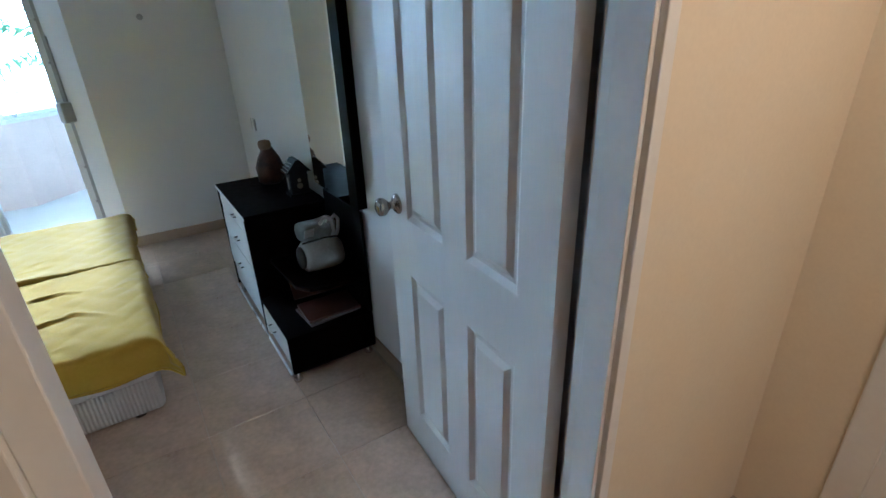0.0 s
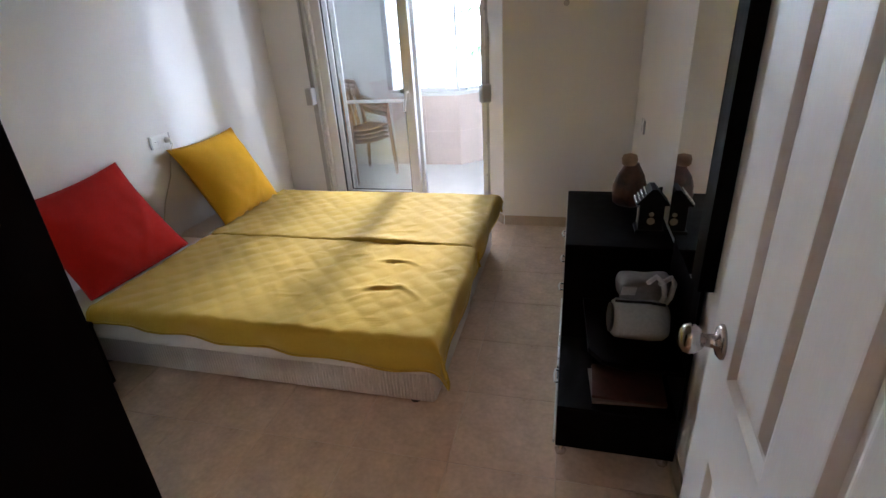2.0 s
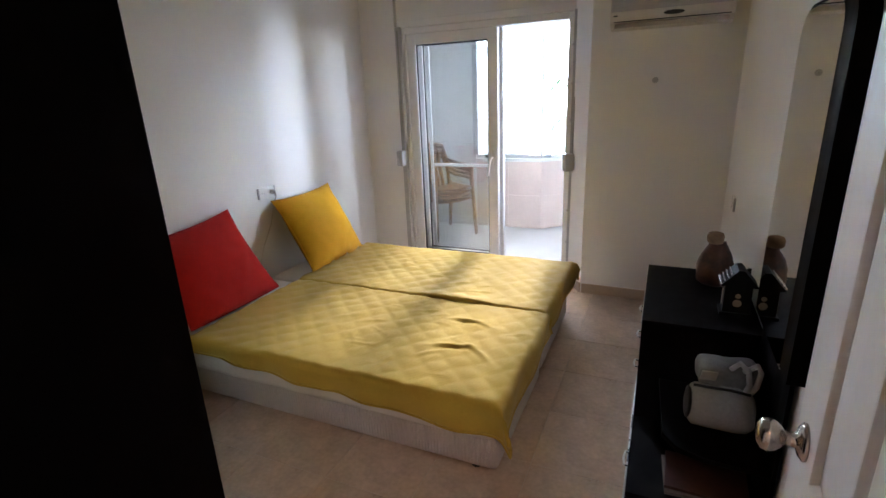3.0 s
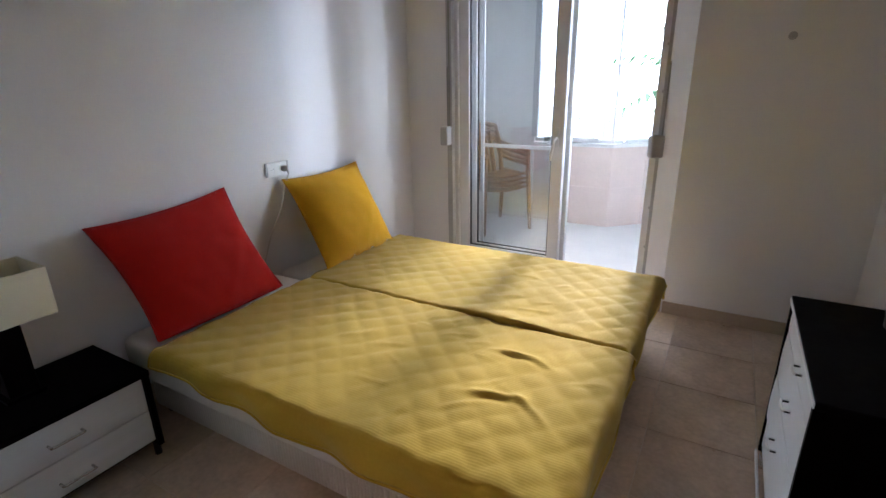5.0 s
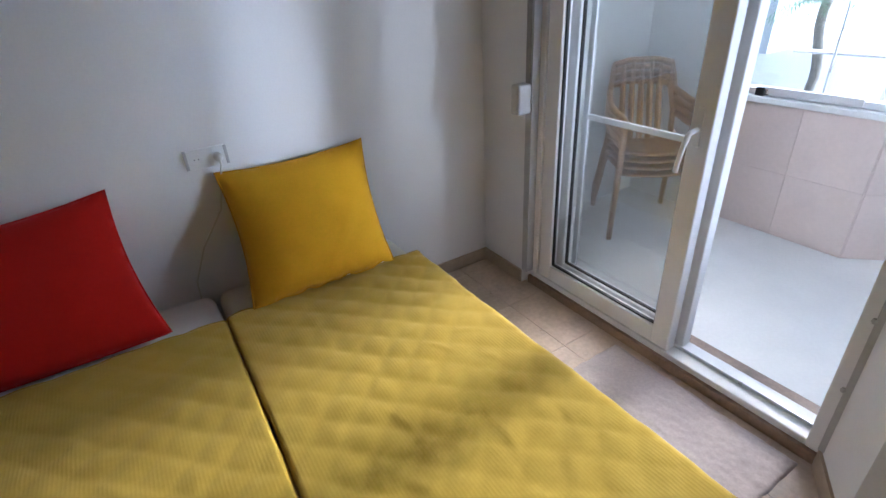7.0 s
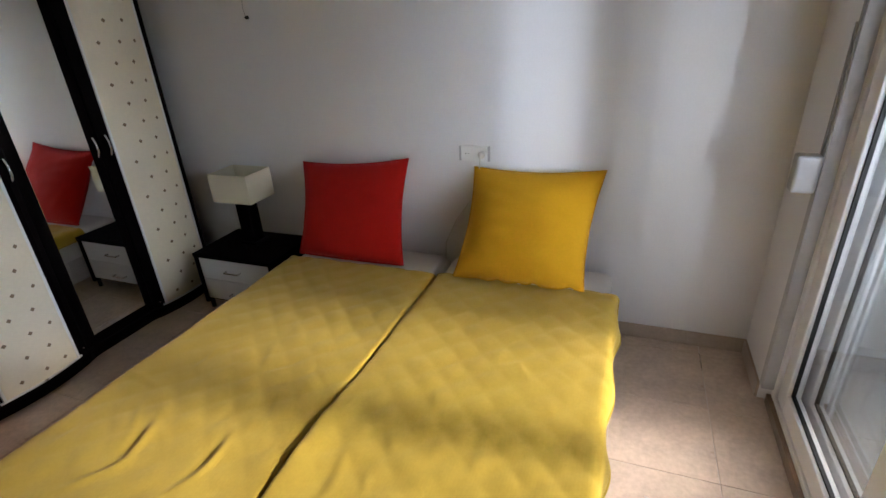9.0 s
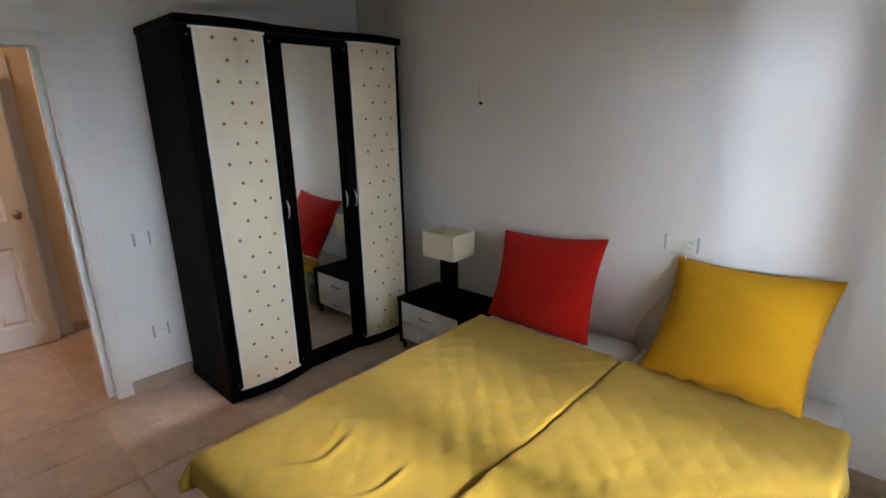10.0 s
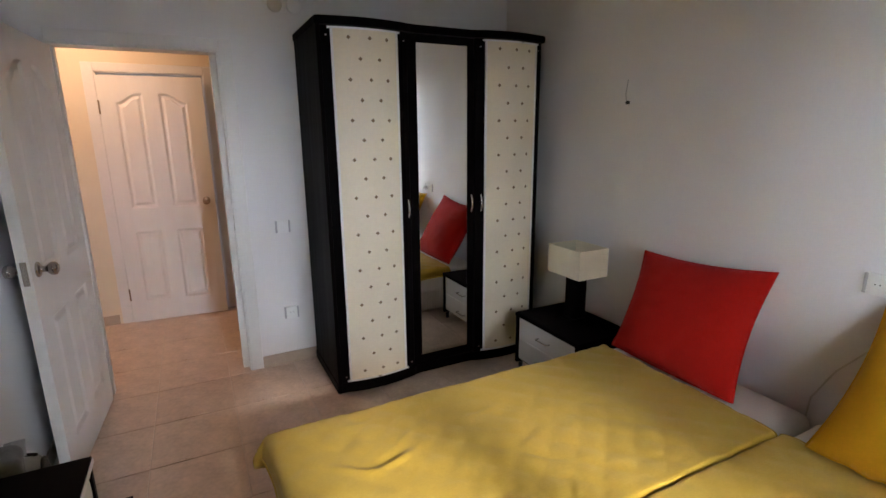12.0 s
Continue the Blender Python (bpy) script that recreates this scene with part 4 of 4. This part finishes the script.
pf = thing("picture_frame", (0.985, 2.75, vz), "dark small picture frame standing by the mirror", "picture frame")
part("frame", mapped(block(-0.05, 0.05, -0.006, 0.006, 0, 0.15, 0.002), pose(0.985, 2.755, vz + 0.001, 0, 0, 60)), LANTERN, pf)

bg = thing("shoulder_bag", (0.90, 2.27, 0.449), "rolled grey canvas bag with straps on the side shelf", "bag")
rb = lathe([(0.02, -0.118), (0.072, -0.115), (0.086, -0.10), (0.090, -0.05), (0.090, 0.05), (0.086, 0.10), (0.07, 0.115), (0.02, 0.118)], (0, 0, 0), seg=28, axis="x")
for v in rb.verts:
    v.co *= 1 + 0.06 * noise.noise(v.co * 16)
part("roll", mapped(rb, pose(0.905, 2.155, 0.579, 0, 4, 6)), BAGPALE, bg, "pale grey rolled body", True)
part("end_cap", mapped(lathe([(0.064, -0.002), (0.066, -0.008), (0.05, -0.012)], (-0.116, 0, 0), seg=24, axis="x"), pose(0.905, 2.155, 0.579, 0, 4, 6)), BAGDARK, bg, "black round end", True)
ubx = block(-0.105, 0.115, -0.06, 0.07, 0.0, 0.125, 0.035, seg=4)
bmesh.ops.subdivide_edges(ubx, edges=[e for e in ubx.edges if e.calc_length() > 0.05], cuts=5, use_grid_fill=True)
for v in ubx.verts:
    v.co += Vector((noise.noise(v.co * 14), noise.noise(v.co * 14 + Vector((5, 0, 0))), noise.noise(v.co * 14 + Vector((0, 5, 0))))) * 0.016
part("flap", mapped(ubx, pose(0.915, 2.235, 0.628, 0, 3, 8)), BAGCLOTH, bg, "grey folded canvas flap", True)
part("pocket", mapped(block(-0.03, 0.03, -0.004, 0.004, 0, 0.06, 0.003), pose(0.85, 2.168, 0.69, 28, 0, 6)), BAGPALE, bg)
part("strap", tube([(0.80, 2.14, 0.672), (0.86, 2.125, 0.68), (0.93, 2.12, 0.685), (1.0, 2.13, 0.672)], 0.006), BAGDARK, bg)
for dx in (0.0, 0.06):
    part("handle", tube([(0.93 + dx * 0.8, 2.19, 0.74), (0.955 + dx, 2.16, 0.79), (0.985 + dx * 0.7, 2.15, 0.765), (0.995 + dx * 0.4, 2.15, 0.70), (0.985 + dx * 0.3, 2.15, 0.67)], 0.011), BAGPALE, bg, "pale padded handle", True)
for piece in bg.children:
    piece.data.transform(Matrix.Translation((0.87, 2.26, 0.449)) @ Matrix.Scale(0.84, 4) @ Matrix.Translation((-0.88, -2.19, -0.489)))
mg = thing("magazines", (0.85, 2.2, 0.246), "small stack of worn red-brown magazines on the shelf", "magazines", kind="")
for k in range(2):
    part("magazine", mapped(block(-0.13, 0.13, -0.095, 0.095, 0, 0.012, 0.001), pose(0.865 + 0.006 * (k % 2), 2.17 + 0.005 * k, 0.2465 + 0.0125 * k, 0, 0, 4 - 5 * k)), PAPER if k % 2 else PAPERW, mg)
part("magazine", mapped(block(-0.13, 0.13, -0.005, 0.005, 0, 0.17, 0.001), pose(0.875, 2.31, 0.273, -40, 0, -4)), PAPER, mg, "magazine leaning back")

# ---------------------------------------------------------------- on the walls
ac = thing("air_conditioner", (0.6, YP, 1.94), "white wall-mounted air conditioner with a closed louvre", "air conditioner")
prof = [(YP - 0.002, 1.955), (YP - 0.06, 1.945), (YP - 0.135, 1.955), (YP - 0.175, 1.985), (YP - 0.192, 2.04), (YP - 0.195, 2.12), (YP - 0.185, 2.19), (YP - 0.16, 2.215), (YP - 0.002, 2.22)]
bm = bmesh.new()
rr = [[bm.verts.new((x, y, z)) for y, z in prof] for x in (0.242, 0.955)]
bm.faces.new(rr[0])
bm.faces.new(rr[1])
for i in range(len(prof)):
    j = (i + 1) % len(prof)
    bm.faces.new((rr[0][i], rr[0][j], rr[1][j], rr[1][i]))
part("case", bm, AGEDPL, ac)
part("front_grille", block(0.247, 0.95, YP - 0.202, YP - 0.19, 2.05, 2.19, 0.004), GREYPL, ac, "greyish front grille")
for k in range(7):
    part("grille_slat", block(0.252, 0.945, YP - 0.2055, YP - 0.201, 2.06 + k * 0.018, 2.072 + k * 0.018, 0.001), GREYPL, ac)
part("louvre", mapped(block(-0.33, 0.33, -0.002, 0.002, -0.022, 0.022, 0.001), pose(0.6, YP - 0.172, 1.968, -38, 0, 0)), AGEDPL, ac)
part("louvre_slot", mapped(block(-0.335, 0.335, -0.001, 0.001, -0.003, 0.003), pose(0.6, YP - 0.187, 1.99, 0, 0, 0)), BLACKPL, ac)
dsp = lathe([(0.06, -0.001), (0.06, 0.001)], (0, 0, 0), seg=24, axis="y")
part("display", mapped(dsp, pose(0.62, YP - 0.192, 2.022) @ Matrix.Diagonal((1, 1, 0.22, 1))), BLACKPL, ac, "black oval display")
part("badge", block(0.262, 0.287, YP - 0.194, YP - 0.1885, 2.022, 2.030), BLACKPL, ac)


def wall_plate(name, m, w, h, label, category, kind):
    t = thing(name, tuple(m.translation), label, category, "wall plates")
    part("plate", mapped(block(-w / 2, w / 2, -0.010, 0, -h / 2, h / 2, 0.003), m), WHITEPL, t)
    for sx in (-1, 1):
        part("side_trim", mapped(block(sx * w / 2 - 0.006, sx * w / 2 + 0.006, -0.012, -0.0002, -h / 2 + 0.002, h / 2 - 0.002, 0.002), m), GREYPL, t, "grey side trim")
    if kind == "switch":
        part("rocker", mapped(block(-w * 0.33, w * 0.33, -0.014, -0.0102, -h * 0.33, h * 0.33, 0.002), m), WHITEPL, t)
    else:
        n = 2 if kind == "double" else 1
        for i in range(n):
            cx = (i - (n - 1) / 2) * w / n
            part("socket_ring", mapped(lathe([(0.024, -0.0102), (0.024, -0.013), (0.019, -0.013), (0.019, -0.0102)], (cx, 0, 0), seg=20, axis="y"), m), WHITEPL, t)
            part("socket_well", mapped(lathe([(0.0185, -0.0101), (0.0185, -0.0104)], (cx, 0, 0), seg=20, axis="y"), m), WHITEPL, t)
            for dx in (-0.008, 0.008):
                part("pin_hole", mapped(lathe([(0.0025, -0.0104), (0.0025, -0.0108)], (cx + dx, 0, 0), seg=8, axis="y"), m), BLACKPL, t)
    return t


wall_plate("light_switch", pose(-0.20, YS, 0.953, 0, 0, 180), 0.082, 0.082, "white light switch by the doorway", "switch", "switch")
wall_plate("power_socket", pose(-0.212, YS, 0.362, 0, 0, 180), 0.082, 0.082, "white power socket by the doorway", "socket", "single")
wall_plate("power_socket", pose(XW, 3.163, 0.978, 0, 0, 90), 0.155, 0.082, "white double power socket over the bed", "socket", "double")
wall_plate("power_socket", pose(XE, 3.855, 0.90, 0, 0, -90), 0.085, 0.085, "white power socket behind the vanity", "socket", "single")
pg = thing("wall_plug", (XW, 3.2, 0.97), "white plug with a thin cable hanging behind the cushion", "plug")
part("plug", lathe([(0.018, 0.0115), (0.018, 0.03), (0.010, 0.045), (0.006, 0.05)], (XW, 3.205, 0.975), seg=14, axis="x"), AGEDPL, pg, smooth=True)
part("cable", tube([(XW + 0.048, 3.205, 0.972), (XW + 0.055, 3.205, 0.95), (XW + 0.03, 3.195, 0.90), (XW + 0.012, 3.16, 0.75), (XW + 0.012, 3.05, 0.60), (XW + 0.012, 2.98, 0.45), (XW + 0.012, 2.97, 0.3), (XW + 0.012, 2.96, 0.02)], 0.0035), AGEDPL, pg, smooth=True)
hk = thing("wire_stub", (XW, 1.875, 1.69), "short black wire stub sticking out of the wall", "wire")
part("clip", lathe([(0.010, 0.0), (0.010, 0.012), (0.006, 0.018)], (XW, 1.875, 1.688), seg=10, axis="x"), BLACKPL, hk)
part("wire", tube([(XW + 0.015, 1.875, 1.69), (XW + 0.022, 1.872, 1.73), (XW + 0.010, 1.868, 1.78), (XW + 0.004, 1.866, 1.81)], 0.0022, seg=6), GREYPL, hk)
wk = thing("wall_hook", (0.540, YP, 1.625), "small grey wall hook", "hook")
part("plate", lathe([(0.020, 0), (0.020, -0.008), (0.012, -0.012)], (0.540, YP, 1.625), seg=16, axis="y"), GREYPL, wk)
part("peg", tube([(0.540, YP - 0.01, 1.625), (0.540, YP - 0.03, 1.625), (0.540, YP - 0.034, 1.61)], 0.006), GREYPL, wk)
for x in (-0.262, -0.372):
    solo("pipe_cap", lathe([(0.043, 0), (0.043, 0.006), (0.038, 0.012), (0.02, 0.015)], (x, YS, 2.288), seg=24, axis="y"), WHITEPL, "round white cover cap high on the wall", "cover cap", "round cover caps", smooth=True)

# a fluffy mat by the threshold
rg = bmesh.new()


def mat_at(u, v):
    x, y = -0.88 + 0.80 * u, 4.10 + 0.46 * v
    e = min(u, 1 - u, v, 1 - v)
    return Vector((x + 0.01 * noise.noise(Vector((v * 9, 0, 0))), y + 0.01 * noise.noise(Vector((u * 9, 3, 0))), 0.002 + 0.016 * min(1, e * 25) + 0.006 * noise.noise(Vector((x * 60, y * 60, 0)))))


sheet(mat_at, 60, 40, rg)
rug = solo("door_mat", rg, RUG, "pale pink fluffy mat before the balcony door", "mat", smooth=True)
so = rug.modifiers.new("thick", "SOLIDIFY")
so.thickness, so.offset = 0.004, 1.0

# ---------------------------------------------------------------- the balcony
BX0, BX1, BY = -2.12, 1.12, 6.18
solo("balcony_floor", prism([(BX0, 4.85), (BX1, 4.85), (BX1, 7.4), (0.45, 7.4), (-0.62, BY + 0.1), (BX0, BY + 0.1)], -0.15, 0.0), BALFLOOR, "pale tiled balcony floor in bright light", "floor", **room)
solo("balcony_ceiling", prism([(BX0, 4.85), (BX1, 4.85), (BX1, 7.5), (0.4, 7.5), (-0.66, BY + 0.15), (BX0, BY + 0.15)], 2.42, 2.6), CEILING, "white balcony ceiling", "ceiling", **room)
bw = solo("balcony_wall_west", block(BX0 - 0.12, BX0, 4.85, BY + 0.15, -0.05, 2.42), STUCCO, "pale rendered balcony end wall", "wall", **room)
solo("balcony_wall_north", block(BX0, -1.44, BY, BY + 0.15, -0.05, 2.42), STUCCO, "pale rendered balcony wall", "wall", **room)
# unseen walls, added to block north-east light; the gap passes the side lamp
bm = block(BX1, BX1 + 0.12, 4.85, 5.72, -0.05, 2.42)
block(BX1, BX1 + 0.12, 6.55, BY + 1.2, -0.05, 2.42, bm=bm)
block(BX1, BX1 + 0.12, 5.72, 6.55, -0.05, 0.80, bm=bm)
block(0.46, BX1 + 0.12, BY + 1.205, BY + 1.32, -0.05, 2.42, bm=bm)
solo("balcony_wall_east", bm, STUCCO, "unseen wall added to cut north-east light, open for the side lamp", "wall", **room)
pp = solo("balcony_parapet", prism([(-1.44, BY + 0.012), (-0.64, BY + 0.012), (0.42, BY + 1.072), (BX1, BY + 1.072), (BX1, BY + 1.2), (0.38, BY + 1.2), (-0.69, BY + 0.15), (-1.44, BY + 0.15)], -0.05, 0.80), PARAPET, "low balcony wall clad in pale pink tiles", "parapet", **room)
solo("parapet_coping", prism([(-1.44, BY - 0.02), (-0.63, BY - 0.02), (0.44, BY + 1.05), (BX1, BY + 1.05), (BX1, BY + 1.22), (0.37, BY + 1.22), (-0.70, BY + 0.17), (-1.44, BY + 0.17)], 0.80, 0.835, bev=0.004), STUCCO, "pale stone coping on the parapet", "coping", **room)


def clad(p, q, count):
    """two courses of wall tiles on the parapet's room face from p to q"""
    a, b = Vector((*p, 0)), Vector((*q, 0))
    d = (b - a).normalized()
    n = Vector((d.y, -d.x, 0))
    w = (b - a).length / count
    for i in range(count):
        for z0, z1 in ((0.012, 0.399), (0.401, 0.797)):
            m = Matrix.Translation(a + d * (w * i + 0.001)) @ Matrix(((d.x, n.x, 0, 0), (d.y, n.y, 0, 0), (0, 0, 1, 0), (0, 0, 0, 1)))
            part("wall_tile", mapped(block(0, w - 0.002, 0.0005, 0.005, z0, z1, 0.001, seg=1), m), PARAPET, pp)


clad((-1.44, BY + 0.012), (-0.64, BY + 0.012), 2)
clad((-0.636, BY + 0.016), (0.42, BY + 1.072), 4)
# sliding glazing over the parapet
gl = thing("window_2", (-1.0, BY + 0.07, 0.835), "frameless sliding glass on aluminium rails over the parapet", "window", kind="structure")
part("rail", block(-1.44, -0.66, BY + 0.03, BY + 0.10, 0.836, 0.875, 0.004), ALU, gl)
part("rail", block(-1.30, -0.78, BY + 0.01, BY + 0.03, 0.85, 0.89, 0.004), ALU, gl)
part("rail_block", block(-1.33, -1.28, BY + 0.0, BY + 0.03, 0.836, 0.885, 0.004), BLACKPL, gl)
part("top_rail", block(-1.44, -0.66, BY + 0.03, BY + 0.10, 2.36, 2.42, 0.004), ALU, gl)
for x0, x1 in ((-1.42, -1.0), (-0.995, -0.68)):
    pn = part("pane", block(x0, x1, BY + 0.06, BY + 0.066, 0.876, 2.36), GLASS, gl)
    pn.visible_shadow = False
part("stile", block(-1.0, -0.99, BY + 0.055, BY + 0.07, 0.876, 2.36), ALU, gl)
part("corner_post", block(-0.67, -0.64, BY + 0.04, BY + 0.09, 0.836, 2.42, 0.003), ALU, gl)
part("diagonal_rail", prism([(-0.64, BY + 0.05), (0.40, BY + 1.09), (0.37, BY + 1.12), (-0.67, BY + 0.08)], 0.836, 0.875), ALU, gl)
part("dark_stile", block(-1.46, -1.40, BY - 0.03, BY + 0.0, 0.88, 2.42, 0.003), GREYPL, gl, "dark grey window stile")
# a thin bar rail on one post, not a table
tb = thing("outer_bar_rail", (-0.85, BY + 0.45, 1.04), "thin dark outdoor bar rail beyond the glass", "rail")
part("board", block(-1.35, -0.50, BY + 0.38, BY + 0.46, 1.035, 1.05, 0.003), GREYPL, tb)
part("post", tube([(-0.83, BY + 0.42, 1.035), (-0.83, BY + 0.42, -0.05)], 0.012), GREYPL, tb)


def armchair(at, turn, material, label):
    """a moulded plastic garden chair with a slatted back"""
    t = thing("garden_chair", at, label, "chair", "stacked garden chairs")
    m = Matrix.Translation(at) @ pose(0, 0, 0, 0, 0, turn)

    def seat_at(u, v):
        x, y = -0.22 + 0.44 * u, -0.21 + 0.44 * v
        return m @ Vector((x, y, 0.43 - 0.02 * math.sin(math.pi * u) + 0.012 * v - 0.03 * max(0, 0.12 - v) / 0.12))
    st = part("seat", sheet(seat_at, 10, 10), material, t, smooth=True)
    so = st.modifiers.new("thick", "SOLIDIFY")
    so.thickness = 0.012
    for sx in (-1, 1):
        part("leg", mapped(tube([(sx * 0.235, 0.22, 0.64), (sx * 0.245, 0.23, 0.42), (sx * 0.265, 0.25, 0.0)], 0.018), m), material, t, smooth=True)
        part("leg", mapped(tube([(sx * 0.215, -0.20, 0.44), (sx * 0.235, -0.25, 0.2), (sx * 0.25, -0.30, 0.0)], 0.018), m), material, t, smooth=True)
        part("armrest", mapped(tube([(sx * 0.215, -0.27, 0.70), (sx * 0.25, -0.12, 0.665), (sx * 0.265, 0.10, 0.655), (sx * 0.25, 0.21, 0.645), (sx * 0.235, 0.225, 0.60)], 0.020), m), material, t, smooth=True)
        part("back_post", mapped(tube([(sx * 0.20, -0.20, 0.42), (sx * 0.215, -0.27, 0.70), (sx * 0.19, -0.33, 0.86)], 0.016), m), material, t, smooth=True)
    part("back_rail", mapped(tube([(-0.19, -0.33, 0.86), (-0.09, -0.345, 0.885), (0.09, -0.345, 0.885), (0.19, -0.33, 0.86)], 0.020), m), material, t, smooth=True)
    for k in range(5):
        x = -0.12 + 0.06 * k
        part("back_slat", mapped(tube([(x, -0.205, 0.425), (x, -0.28, 0.66), (x, -0.34, 0.88)], 0.013, seg=6), m), material, t)
    return t


for k in range(4):
    armchair((-1.67, 5.72, 0.0 + 0.045 * k), -125, CHAIRPL, "light brown plastic garden chair in a stack" if k else "light brown plastic garden chair at the foot of a stack")

# ---------------------------------------------------------------- outside
solo("ground", block(-300, 300, 7.6, 500, -3.4, -3.2), GROUND, "pale paved ground below the balcony", "ground", **room)
fb = thing("apartment_building", (-22, 34, -3.2), "pale far apartment building with balconies", "building")
part("wall", block(-30, -15, 34, 44, -3.2, 5.2), STUCCO, fb)
part("roof", block(-30.4, -14.6, 33.6, 44.4, 5.2, 5.6), STUCCO, fb)
for i in range(4):
    for k in range(2):
        x, z = -28.5 + 3.6 * i, -1.2 + 3.1 * k
        w = part("window", block(x, x + 1.5, 33.9, 33.98, z, z + 1.5), WINDOWDARK, fb)
        part("balcony", block(x - 0.4, x + 1.9, 32.8, 33.99, z - 0.75, z - 0.2), STUCCO, fb)


def palm(at, height, seed, reach=(1.7, 2.5)):
    rnd = random.Random(seed)
    t = thing("palm_tree", at, "palm tree with long drooping fronds", "palm tree", "palm trees")
    base = Vector(at)
    tr = tube([base + Vector((0.15 * math.sin(i * 0.7), 0, height * i / 8)) for i in range(9)], 0.16, seg=12)
    part("trunk", tr, BARK, t)
    topv = base + Vector((0.15 * math.sin(5.6), 0, height))
    cr = bmesh.new()
    for k in range(38):
        az, el = rnd.uniform(0, 6.283), rnd.uniform(0.15, 1.35)
        ln_ = rnd.uniform(*reach)
        p, d = topv.copy(), Vector((math.cos(az) * math.cos(el), math.sin(az) * math.cos(el), math.sin(el)))
        prev = None
        side = d.cross(Vector((0, 0, 1))).normalized()
        for s in range(14):
            d = (d + Vector((0, 0, -0.10))).normalized()
            q = p + d * ln_ / 14
            wl_ = 0.30 * math.sin(math.pi * (s + 1.5) / 16)
            for sg in (-1, 1):
                tip = p + side * sg * wl_ + d * 0.16 + Vector((0, 0, -0.10 - 0.1 * rnd.random()))
                a, b, c = cr.verts.new(p), cr.verts.new(p + d * 0.05), cr.verts.new(tip)
                cr.faces.new((a, b, c))
            a, b, c = cr.verts.new(p - side * 0.012), cr.verts.new(p + side * 0.012), cr.verts.new(q)
            cr.faces.new((a, b, c))
            p = q
    part("crown", cr, LEAF, t)
    return t


palm((0.15, 9.2, -3.2), 4.42, 3, (1.5, 2.1))
palm((-8.4, 24.0, -3.2), 3.4, 8)
# a far glowing sheet, added as the room's northern sky light
solo("backdrop", block(-160, 160, 90, 90.5, -4, 30), GLOW, "glowing sheet standing in for bright sky beyond the balcony", "backdrop", **room)

# ---------------------------------------------------------------- floor tiles, last
fl = solo("floor", block(HW, XE + 0.12, HS - 0.9, 4.62, -0.06, -0.0025), GROUT, "beige ceramic tiled floor with thin joints", "floor", **room)
block_e = solo("floor_hall", block(XE + 0.12, HE, HS, YH, -0.06, -0.0025), GROUT, "beige ceramic tiled hall floor", "floor", **room)
PX, PY, OX, OY, JW = 0.4095, 0.408, 0.213, 1.915, 0.003
MESH = {}


def tile_mesh(w, dd):
    key = (round(w, 3), round(dd, 3))
    if key not in MESH:
        b = block(0, w, 0, dd, -0.008, 0.0)
        bmesh.ops.bevel(b, geom=[e for e in b.edges if all(v.co.z > -0.001 for v in e.verts)], offset=0.0012, segments=1, affect="EDGES")
        bmesh.ops.recalc_face_normals(b, faces=b.faces)
        me = bpy.data.meshes.new("tile")
        b.to_mesh(me)
        b.free()
        me.materials.append(TILE)
        MESH[key] = me
    return MESH[key]


def lay(x0, x1, y0, y1, parent):
    i0, i1 = math.floor((x0 - OX) / PX), math.ceil((x1 - OX) / PX)
    j0, j1 = math.floor((y0 - OY) / PY), math.ceil((y1 - OY) / PY)
    for i in range(i0, i1):
        for j in range(j0, j1):
            a, b = max(x0, OX + i * PX + JW / 2), min(x1, OX + (i + 1) * PX - JW / 2)
            c, e = max(y0, OY + j * PY + JW / 2), min(y1, OY + (j + 1) * PY - JW / 2)
            if b - a > 0.02 and e - c > 0.02:
                ob = new("tile", tile_mesh(b - a, e - c))
                ob.location = (a, c, random.uniform(-0.0003, 0.0003))
                ob.parent = parent


lay(XW, XE, YH, 4.598, fl)
lay(HW, HE, HS - 0.12, YH, fl)
